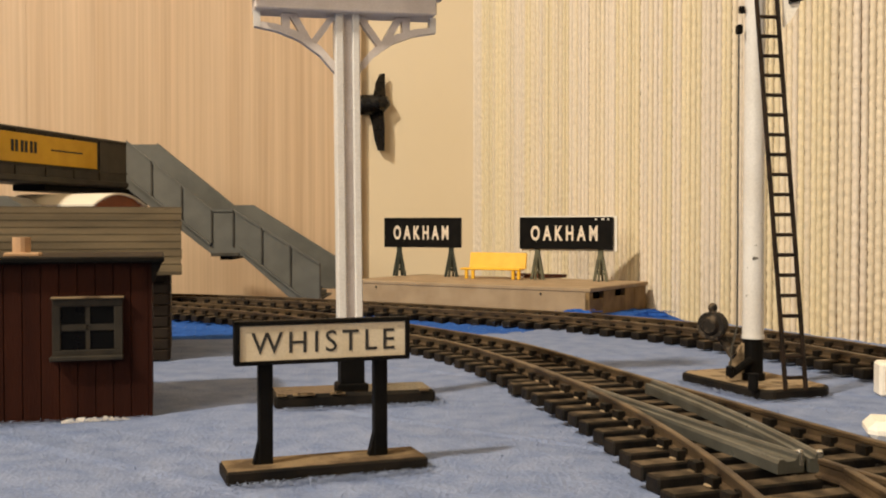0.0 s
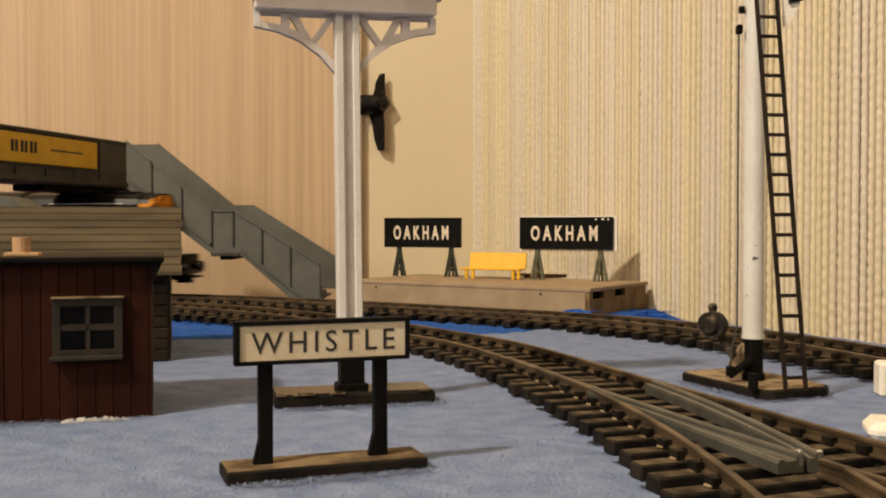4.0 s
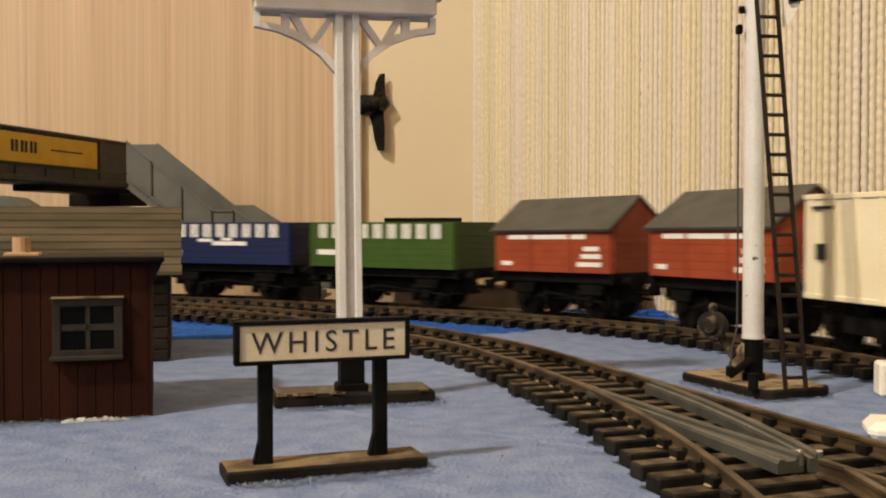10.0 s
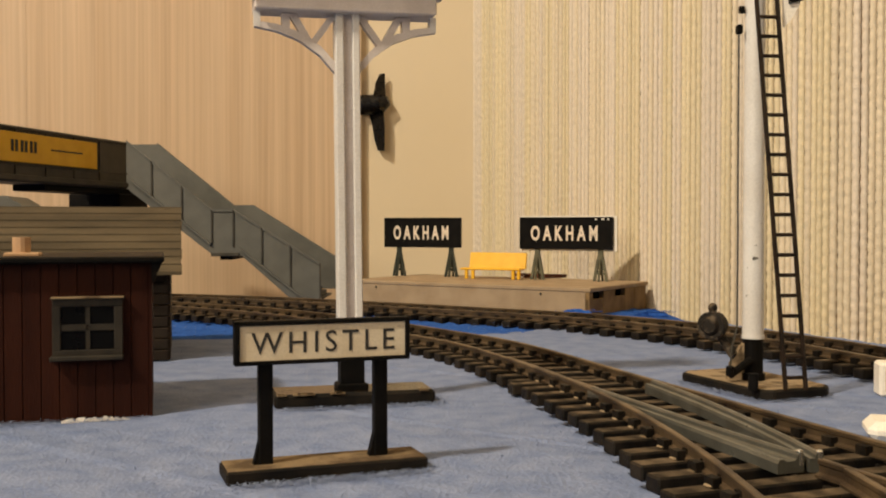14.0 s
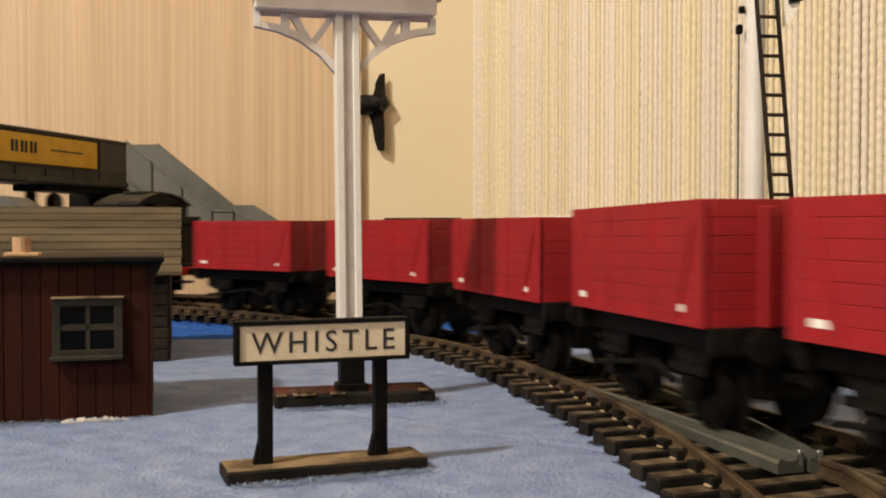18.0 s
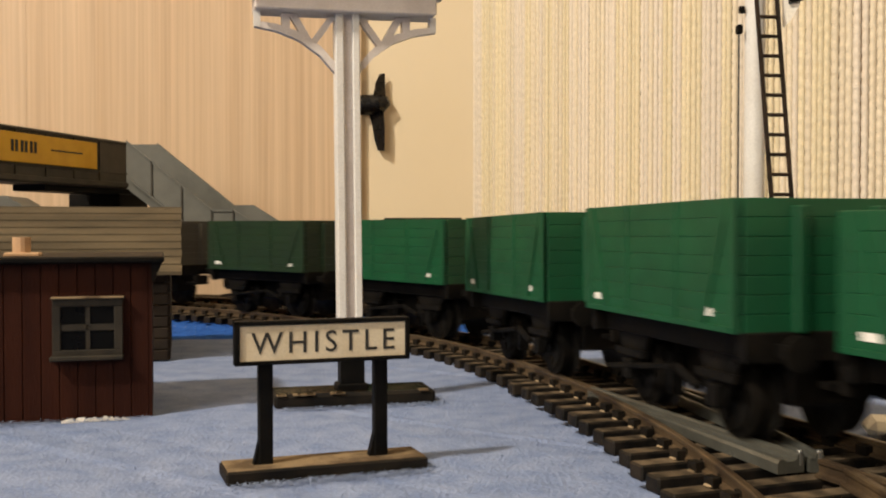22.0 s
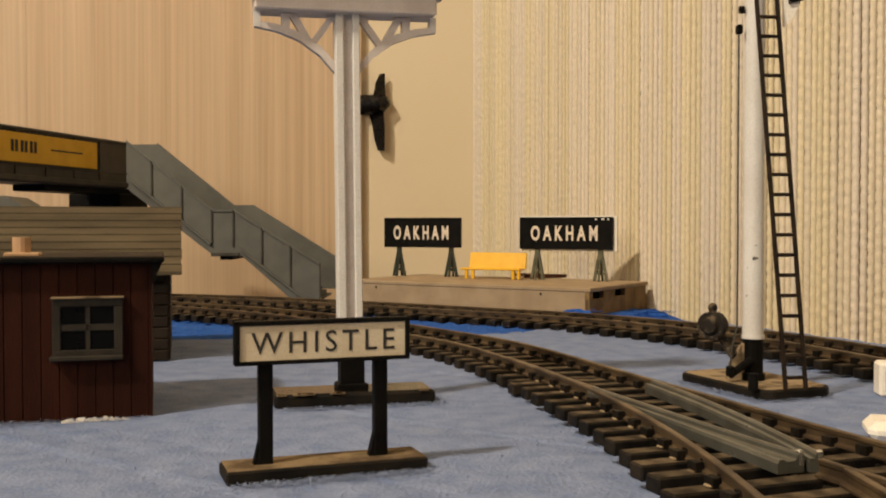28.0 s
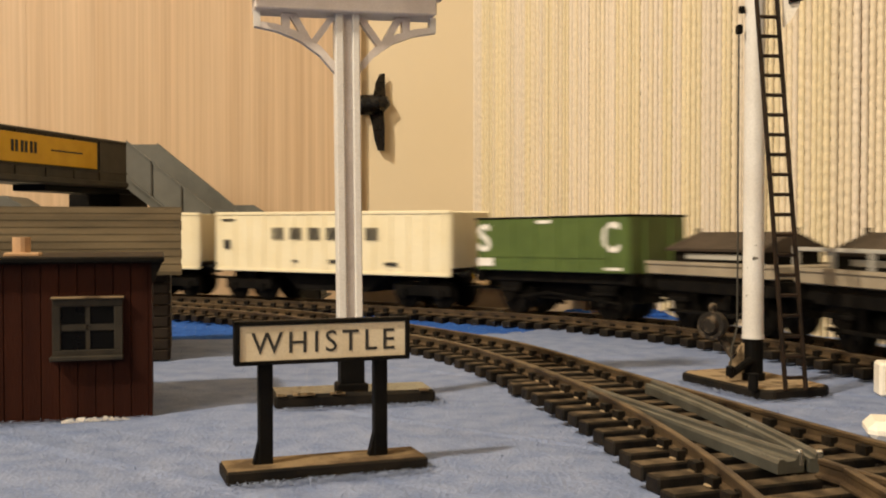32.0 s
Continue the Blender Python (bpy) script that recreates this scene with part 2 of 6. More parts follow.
# ---- the two running lines ----
def spline(points, closed=True, step=0.002):
    """Points every few millimetres along a smooth curve through the given ones."""
    p, out = [np.array(q, float) for q in points], []
    n = len(p)
    for i in range(n):
        a, b, c, d = (p[(i + k - 1) % n] for k in range(4))
        t1, t2 = (c - a) / max(np.linalg.norm(b - a) + np.linalg.norm(c - b), 1e-9), (d - b) / max(np.linalg.norm(c - b) + np.linalg.norm(d - c), 1e-9)
        size = np.linalg.norm(c - b)
        k = max(int(size / step), 2)
        for j in range(k):
            u = j / k
            h00, h10, h01, h11 = 2 * u**3 - 3 * u**2 + 1, u**3 - 2 * u**2 + u, -2 * u**3 + 3 * u**2, u**3 - u**2
            out.append(h00 * b + h10 * size * t1 + h01 * c + h11 * size * t2)
    return np.array(out)


class Line:
    """A closed line of track; at(s) is the place and heading s metres along it from its zero."""

    def __init__(self, points, zero, crest, low, high):
        self.crest, self.low, self.high = crest, low, high
        self.p = np.vstack([points, points[:1]])
        seg = np.linalg.norm(np.diff(self.p, axis=0), axis=1)
        self.s = np.concatenate([[0], np.cumsum(seg)])
        self.length = self.s[-1]
        i = int(np.argmin(np.linalg.norm(self.p - np.array(zero), axis=1)))
        self.zero = self.s[i]

    def at(self, s):
        u = (s + self.zero) % self.length
        return np.array([np.interp(u, self.s, self.p[:, 0]), np.interp(u, self.s, self.p[:, 1])])

    def climb(self, p):
        """Where a point of the level plan lies on the line as laid: it rises by about one in fifty towards the viewer and draws in as it does."""
        k = 1 - min(max((self.crest - p[1]) * 0.0198, self.low), self.high) / 0.0328
        return Vector((p[0] * k, p[1] * k, 0.0375 - (0.0375 - p[2]) * k)), k

    def vehicle(self, s, half, rise=1.0, slew=0.0):
        """A vehicle on two axles or bogies, half their distance either side of s; rise: how far it follows the gradient, on stiff or sagging springs; slew: degrees by which its frame lies across the rails, on loose axles."""
        level = [Vector((*self.at(s + k * half), RAIL_TOP)) for k in (-1, 1)]
        a, b = [p.lerp(self.climb(p)[0], rise) for p in level]
        c, d = (a + b) / 2, b - a
        return pose(c[0], c[1], c[2], 0, -math.degrees(math.atan2(d[2], d.xy.length)), math.degrees(math.atan2(d[1], d[0])) + slew)


RAIL_TOP = 0.0047
CENTRE, RADIUS = (-0.0995, 0.2105), 0.2195
arc = [(CENTRE[0] + RADIUS * math.cos(radians(a)), CENTRE[1] + RADIUS * math.sin(radians(a))) for a in range(60, 15, -6)]
far_left = [(-0.5, 0.498), (-0.3, 0.498), (-0.2, 0.493), (-0.15, 0.485), (-0.115, 0.4745), (-0.085, 0.4610), (-0.058, 0.4460), (-0.034, 0.4310), (-0.012, 0.4165)]
far_line = Line(spline(far_left + arc + [(0.135, 0.19), (0.19, 0.0), (0.25, -0.25), (0.20, -0.58), (-0.08, -0.80), (-0.6, -0.82), (-1.0, -0.68), (-1.2, -0.25), (-1.1, 0.20), (-0.82, 0.44)]), (-0.0580, 0.4460), 0.362, -0.0009, 0.0010)
far_rail = [(0.0745, 0.132), (0.067, 0.152), (0.0595, 0.173), (0.051, 0.198), (0.0405, 0.229), (0.031, 0.259), (0.0185, 0.291), (0.002, 0.318), (-0.014, 0.342), (-0.037, 0.372), (-0.062, 0.398), (-0.088, 0.419), (-0.114, 0.436)]
inner = [tuple(np.array(q) + 0.00825 * (np.array((-0.318, 0.098)) - np.array(q)) / np.linalg.norm(np.array((-0.318, 0.098)) - np.array(q))) for q in far_rail]
near_line = Line(spline([(0.0985, 0.05), (0.083, 0.092)] + inner + [(-0.155, 0.4530), (-0.21, 0.4740), (-0.29, 0.4920), (-0.38, 0.4970), (-0.55, 0.485), (-0.85, 0.36), (-1.04, 0.06), (-1.02, -0.35), (-0.72, -0.66), (-0.25, -0.72), (0.08, -0.58), (0.175, -0.3), (0.135, -0.06)]), (0.0595 - 0.008, 0.173), 0.268, 0.0, 0.0019)
BRANCH = ((-0.343, 0.1246), 0.3897)
# ---- the room ----
def wall(name, a, b, z0, z1, thick, material, label):
    """A wall from a to b; its face looks to the right-hand side of that way."""
    a, b = Vector((*a, 0)), Vector((*b, 0))
    d = b - a
    m = Matrix.Translation(a) @ Matrix.Rotation(math.atan2(d.y, d.x), 4, "Z")
    bm = bmesh.new()
    box(bm, 0, d.length, 0, thick, z0, z1)
    ob = part(name, bm, material)
    ob.matrix_world = m
    return tagged(ob, label, "wall", kind="structure")


CORNER = Vector((0.0207, 0.664, 0))
RUN = Vector((0.409, -0.912, 0)).normalized()
side_end = CORNER + RUN * 2.6
wall("wall_east", CORNER.xy, side_end.xy, -0.75, 1.65, 0.1, PAINT, "cream wall behind the corded wallpaper")
wall("wall_north", (-2.2, 0.313), CORNER.xy, -0.75, 1.65, 0.1, PAINT, "plain cream painted wall behind the baseboard")
# unseen walls added behind the viewer to close the room and bounce light
wall("wall_south", side_end.xy, (-2.2, -2.3), -0.75, 1.65, 0.1, BOUNCEWALL, "unseen buff wall added to close the room and bounce light")
wall("wall_west", (-2.2, -2.3), (-2.2, 0.313), -0.75, 1.65, 0.1, BOUNCEWALL, "unseen buff wall added to close the room and bounce light")
# ceiling and floor are unseen too, added to bounce light
tagged(one("ceiling", PLASTER, None, (-2.4, 1.4, -2.6, 0.9, 1.65, 1.75)), "white plaster ceiling", "ceiling", kind="structure")
tagged(one("floor", CARPET, None, (-2.4, 1.4, -2.6, 0.9, -0.85, -0.75)), "brown carpeted floor", "floor", kind="structure")

# vertical cords of the wallpaper
random.seed(4)
turn = Matrix.Translation(CORNER) @ Matrix.Rotation(math.atan2(RUN.y, RUN.x), 4, "Z")
paper = one("corded_wallpaper", BACKING, None, (0.0, 0.62, -0.0004, -0.0001, -0.30, 0.50))
paper.matrix_world = turn
tagged(paper, "cream wallpaper of twisted vertical cords", "wallpaper", kind="structure")
heights = [-0.07, -0.02] + [-0.015 + i * 0.00095 for i in range(230)] + [0.23, 0.30, 0.38]
u, tone, left = 0.0, CORD, 0
while u < 0.52:
    w = random.uniform(0.0027, 0.0036)
    deep = random.uniform(0.0015, 0.0021)
    phase, twist, skew = random.uniform(0, 6.28), random.uniform(0.0040, 0.0066), random.uniform(0.3, 1.2)
    coords, faces, k = [], [], 9
    for z in heights:
        fuzz = 0.5 + 0.5 * noise.noise(Vector((u * 4000, z * 420, 1.3)))
        wob = 0.00012 * noise.noise(Vector((u * 3000, z * 130, 0.0)))
        for i in range(k):
            a = math.pi * i / (k - 1)
            swell = 1 - 0.055 * (1 + math.sin(6.2832 * z / twist + phase + skew * a)) - 0.05 * fuzz
            coords.append((u + w * (0.5 - 0.47 * math.cos(a) * swell) + wob, -0.0004 - deep * math.sin(a) ** 0.8 * swell + random.uniform(-0.00004, 0.00004), z))
    for r in range(len(heights) - 1):
        for i in range(k - 1):
            faces.append((r * k + i, r * k + i + 1, (r + 1) * k + i + 1, (r + 1) * k + i))
    me = bpy.data.meshes.new("cord")
    me.from_pydata(coords, [], faces)
    if left == 0:
        tone, left = random.choice([q for q in (CORD, CORD_YELLOW, CORD_PALE) if q is not tone]), random.choice((1, 2, 3, 4))
    left -= 1
    me.materials.append(tone)
    new("cord", me).parent = paper
    u += w + random.choice((0.0001, 0.0002, 0.0003, 0.0005, 0.0008))

# pine boards of the cupboard side
bm = None
cupboard = empty("pine_cupboard_side", Matrix.Translation((-0.0518, 0.6470, 0)) @ Matrix.Rotation(radians(9), 4, "Z"), "pale pine boarded cupboard side beside the cream wall", "cupboard", kind="structure")
random.seed(9)
x = 0.0
while x > -0.9:
    w = random.choice((0.032, 0.042, 0.05, 0.06))
    one("board", PINE, cupboard, (x - w, x, random.uniform(0, 0.0002), 0.004, -0.3, 0.9))
    x -= w

# baseboard and its two cloths


def sheet(name, material, outline, z0, z1, label, step=0.004):
    bm = bmesh.new()
    top = [bm.verts.new((x, y, z1 + random.uniform(-0.0003, 0.0003))) for x, y in outline]
    low = [bm.verts.new((x, y, z0)) for x, y in outline]
    face = bm.faces.new(top)
    for i in range(len(top)):
        j = (i + 1) % len(top)
        bm.faces.new((top[j], top[i], low[i], low[j]))
    bmesh.ops.triangulate(bm, faces=[face])
    return tagged(part(name, bm, material), label, "cloth", kind="structure")


random.seed(3)
RIM = [(-1.5, -1.05), (0.60, -1.05), (0.276, 0.02), (0.141, 0.322), (0.089, 0.438), (0.062, 0.535), (-0.1, 0.535), (-1.5, 0.50)]
tagged(sheet("baseboard", BOARD, RIM, -0.022, -0.0034, "chipboard baseboard of the railway layout"), category="baseboard")
sheet("ground_cloth", CLOTH, [(x * 0.998, y * 0.998) for x, y in RIM], -0.0030, -0.0016, "bright blue cloth laid over the baseboard")
bm = bmesh.new()
bmesh.ops.create_grid(bm, x_segments=150, y_segments=80, size=1)
for v in bm.verts:
    x, y = -0.05 + v.co.x * 0.15, 0.395 + v.co.y * 0.085
    p = Vector((x, y, 0))
    rim = min(1.0, (1 - abs(v.co.x)) * 8, (1 - abs(v.co.y)) * 8)
    v.co = Vector((x, y, -0.0020 + rim * (0.0007 + 0.0015 * abs(noise.noise(Vector((x * 120, y * 420, 0)))) + 0.0009 * noise.noise(p * 700))))
tagged(part("cloth_folds", bm, CLOTH, smooth=True), "rumpled bright blue cloth between the tracks", "cloth", kind="structure")
edge = [(-1.45, 0.335), (-0.2, 0.334), (-0.09, 0.331), (-0.03, 0.338), (0.0, 0.344), (0.02, 0.352), (0.034, 0.363), (0.041, 0.376), (0.046, 0.388), (0.06, 0.392), (0.085, 0.366), (0.108, 0.385), (0.139, 0.320), (0.27, 0.02), (0.58, -1.0)]
rough = []
for (xa, ya), (xb, yb) in zip(edge, edge[1:]):
    k = max(int(math.hypot(xb - xa, yb - ya) / 0.002), 1)
    for j in range(k):
        rough.append((xa + (xb - xa) * j / k + random.uniform(-0.0006, 0.0006), ya + (yb - ya) * j / k + random.uniform(-0.0006, 0.0006)))
sheet("ground_felt", FELT, rough + [(0.58, -1.0), (-1.45, -1.0)], -0.0016, 0.0, "pale blue-grey fuzzy felt laid over the blue cloth")


# ---- track ----
def rail_mesh(line, s0, s1, off, z0=0.0022, z1=RAIL_TOP, step=0.004):
    """One rail with foot, web and head, swept along the line at a sideways offset."""
    bm = bmesh.new()
    h = z1 - z0
    outline = [(-0.0011, 0), (0.0011, 0), (0.0011, 0.14 * h), (0.00035, 0.26 * h), (0.00035, 0.66 * h), (0.0006, 0.74 * h), (0.0006, 0.95 * h), (0.0004, h), (-0.0004, h), (-0.0006, 0.95 * h), (-0.0006, 0.74 * h), (-0.00035, 0.66 * h), (-0.00035, 0.26 * h), (-0.0011, 0.14 * h)]
    rows, n = [], max(int((s1 - s0) / step), 2)
    for i in range(n + 1):
        s = s0 + (s1 - s0) * i / n
        p, d = line.at(s), line.at(s + 0.002) - line.at(s - 0.002)
        d = d / np.linalg.norm(d)
        side = np.array((d[1], -d[0]))
        rows.append([bm.verts.new((*(p + side * (off + a)), z0 + b)) for a, b in outline])
    for r, q in zip(rows, rows[1:]):
        for i in range(len(outline)):
            j = (i + 1) % len(outline)
            bm.faces.new((r[i], r[j], q[j], q[i]))
    bm.faces.new(rows[0])
    bm.faces.new(rows[-1][::-1])
    return bm


def sleeper_mesh():
    """A moulded sleeper with the chairs that clip the rails."""
    bm = bmesh.new()
    box(bm, -0.0018, 0.0018, -0.0150, 0.0150, -0.0003, 0.0022, bevel=0.0003)
    for y in (-0.00825, 0.00825):
        for k in (-1, 1):
            box(bm, -0.0011, 0.0011, y + k * 0.0011 - 0.0007, y + k * 0.0011 + 0.0007, 0.0020, 0.0037)
    return bm


SLEEPER_PITCH = 0.0076


def dusty(me):
    """Dust on the upper faces of a sleeper."""
    me.materials.append(SLEEPER_DUST)
    for p in me.polygons:
        if p.normal.z > 0.9 and p.center.z > 0.0015 and p.area > 5e-6:
            p.material_index = 1


def lay(line, name, s0, s1, near0, near1, label, stop=None):
    """Rails and sleepers from s0 to s1; those from near0 to near1 are pieces of their own."""
    track = empty(name, Matrix.Identity(4), label, "track", kind="structure")
    for off in (-0.00825, 0.00825):
        part("rail", rail_mesh(line, 0.036 if stop and off < 0 else s0, s1, off), RAIL, track, "tarnished metal rail")
    for off in (-0.00825, 0.00825):
        part("web", rail_mesh(line, s0, s1, off, -0.0003, 0.0012), SLEEPER, track)
    first = None
    rest = bmesh.new()
    unit = sleeper_mesh()
    me = bpy.data.meshes.new("unit")
    unit.to_mesh(me)
    unit.free()
    for i in range(int((s1 - s0) / SLEEPER_PITCH)):
        s = s0 + (i + 0.5) * SLEEPER_PITCH
        p, d = line.at(s), line.at(s + 0.002) - line.at(s - 0.002)
        m = pose(p[0], p[1], random.uniform(-0.0002, 0.0001), 0, 0, math.degrees(math.atan2(d[1], d[0])) + random.uniform(-1, 1))
        if stop and s < 0.0645:
            continue
        if near0 < s < near1:
            if first is None:
                first = part("sleeper", sleeper_mesh(), SLEEPER, track)
                dusty(first.data)
                first.matrix_local = m
            else:
                again(first, track, m)
        else:
            k = len(rest.verts)
            rest.from_mesh(me)
            rest.verts.ensure_lookup_table()
            for v in rest.verts[k:]:
                v.co = m @ v.co
    tagged(part("sleepers", rest, SLEEPER, track), kind="stuff")
    return track


def grade(track, line):
    """Bring a level-laid track to the line's gradient."""
    for o in track.children_recursive:
        if o.matrix_basis.translation.length < 1e-6:
            for v in o.data.vertices:
                v.co = line.climb(v.co)[0]
        else:
            p, k = line.climb(o.matrix_basis.translation)
            o.matrix_basis = Matrix.Translation(p) @ o.matrix_basis.to_3x3().to_4x4() @ Matrix.Diagonal((k, k, k, 1))


outer_track = lay(far_line, "outer_track", -far_line.length / 2, far_line.length / 2 - 0.001, -0.12, 0.50, "brown plastic-sleepered model railway track on blue cloth")
grade(outer_track, far_line)
POINTS = (-0.045, 0.052)


def turnout(track):
    """Long sleepers, the curved leg's outer and inner rails, and two zinc blades."""
    def across(s):
        p, d = near_line.at(s), near_line.at(s + 0.002) - near_line.at(s - 0.002)
        return p, d / np.linalg.norm(d)

    for i in range(21):
        s = 0.062 - i * SLEEPER_PITCH
        p, d = across(s)
        side = np.array((d[1], -d[0]))
        k = 0.0
        while k < 0.06 and np.linalg.norm(p - side * k - np.array(BRANCH[0])) > BRANCH[1] - 0.0168:
            k += 0.0005
        bm = bmesh.new()
        box(bm, -0.0018, 0.0018, -0.0150, k, -0.0003, 0.0022, bevel=0.0003)
        for y in (-0.00825, k - 0.0084):
            for q in (-1, 1):
                box(bm, -0.0011, 0.0011, y + q * 0.0011 - 0.0007, y + q * 0.0011 + 0.0007, 0.0020, 0.0037)
        o = part("sleeper", bm, SLEEPER, track)
        dusty(o.data)
        o.matrix_local = pose(p[0], p[1], random.uniform(-0.0002, 0.0001), 0, 0, math.degrees(math.atan2(d[1], d[0])))
        if i < 19:
            o = one("chair", TANDUST, track, (-0.0008, 0.0008, k - 0.0074, k - 0.0062, 0.0021, 0.0025), bevel=0.0002)
            o.matrix_local = pose(p[0], p[1], 0, 0, 0, math.degrees(math.atan2(d[1], d[0])))

    class Leg:
        def at(self, s):
            a = s / BRANCH[1]
            return np.array((BRANCH[0][0] + BRANCH[1] * math.cos(a), BRANCH[0][1] + BRANCH[1] * math.sin(a)))

    leg = Leg()
    part("rail", rail_mesh(leg, -0.05, 0.1335, -0.00825), RAIL, track, "tarnished metal rail")
    part("rail", rail_mesh(leg, -0.05, 0.012, 0.00825), RAIL, track, "tarnished metal rail")
    part("rail", rail_mesh(near_line, -0.12, -0.030, -0.00825), RAIL, track, "tarnished metal rail")

    def blade(line, s0, s1, off, wide0, wide1, flip):
        """A flat tongue with an upturned rail along one side, pointed at one end."""
        bm = bmesh.new()
        rows = []
        for i in range(25):
            u = i / 24
            p, d = line.at(s0 + (s1 - s0) * u), line.at(s0 + (s1 - s0) * u + 0.002) - line.at(s0 + (s1 - s0) * u - 0.002)
            d = d / np.linalg.norm(d)
            side = np.array((d[1], -d[0]))
            w = wide1 + (wide0 - wide1) * (1 - u) ** 2
            # a shallow trough between a low inner lip and the running rail
            cross = ((0, 0.0022), (w, 0.0022), (w, 0.0037), (w * 0.93, 0.0042), (w * 0.80, 0.0043), (w * 0.66, 0.0039), (0.0018, 0.0039), (0.0012, 0.0042), (0.0011, RAIL_TOP), (0.0008, RAIL_TOP + 0.0003), (0.0003, RAIL_TOP + 0.0003), (0, RAIL_TOP))
            rows.append([bm.verts.new((*(p + side * (off + a * flip)), z)) for a, z in cross])
        for r, q in zip(rows, rows[1:]):
            for i in range(len(r)):
                bm.faces.new((r[i], r[(i + 1) % len(r)], q[(i + 1) % len(r)], q[i]))
        bm.faces.new(rows[0])
        bm.faces.new(rows[-1][::-1])
        part("blade", bm, ZINC, track, "grey zinc point blade")

    blade(near_line, -0.0272, 0.036, -0.0088, 0.0046, 0.0017, -1)
    blade(leg, 0.0195, 0.088, 0.0082, 0.0021, 0.0024, -1)
    for s, line, off in ((-0.0268, near_line, -0.0093), (0.0199, leg, 0.0077)):
        p = line.at(s)
        tab = one("tab", STEEL, track, (-0.00045, 0.00045, -0.00045, 0.00045, 0.0030, 0.0054), bevel=0.0002, label="bright worn end of a blade")
        d = line.at(s + 0.002) - line.at(s - 0.002)
        d = d / np.linalg.norm(d)
        tab.matrix_local = pose(p[0] + d[1] * off, p[1] - d[0] * off, 0, 0, 0, math.degrees(math.atan2(d[1], d[0])))


near_track = lay(near_line, "inner_track", -0.12, 0.40, -0.11, 0.40, "brown plastic-sleepered model railway track with a turnout", POINTS)
turnout(near_track)
grade(near_track, near_line)
lay(near_line, "inner_track", 0.62, near_line.length - 0.125, 9, 9, "brown plastic-sleepered model railway track")



# ---- trackside things ----
def whistle_sign():
    t = empty("whistle_sign", pose(-0.0177, 0.1538, 0, 0, 0, 19.7), "cream whistle board with black frame on two black posts", "sign")
    one("base", DUSTY, t, (-0.0156, 0.0150, -0.004, 0.004, 0, 0.0020), bevel=0.0003)
    one("dusty_top", DUST, t, (-0.0153, 0.0147, -0.0037, 0.0037, 0.0019, 0.0021), label="tan dusty top of the base")
    for x in (-0.0093, 0.0084):
        bm = bmesh.new()
        box(bm, x - 0.00105, x + 0.00105, -0.0009, 0.0009, 0.002, 0.018, bevel=0.0002)
        prism(bm, [(x - 0.0019, 0.002), (x - 0.0009, 0.002), (x - 0.0009, 0.0062)], -0.0007, 0.0007)
        part("post", bm, BLACK, t)
    one("board", CREAM, t, (-0.0136, 0.0121, -0.0019, -0.0008, 0.0175, 0.0230), bevel=0.0001)
    for b in ((-0.0141, 0.0126, -0.0023, -0.0006, 0.0228, 0.0235), (-0.0141, 0.0126, -0.0023, -0.0006, 0.0170, 0.0176), (-0.0141, -0.0133, -0.0023, -0.0006, 0.0170, 0.0235), (0.0119, 0.0126, -0.0023, -0.0006, 0.0170, 0.0235)):
        one("frame", BLACK, t, b, bevel=0.00015)
    words("lettering", "WHISTLE", 0.0032, 0.0218, INK, t, pose(-0.0007, -0.0019, 0.0202), bold=0.002, spacing=1.3)


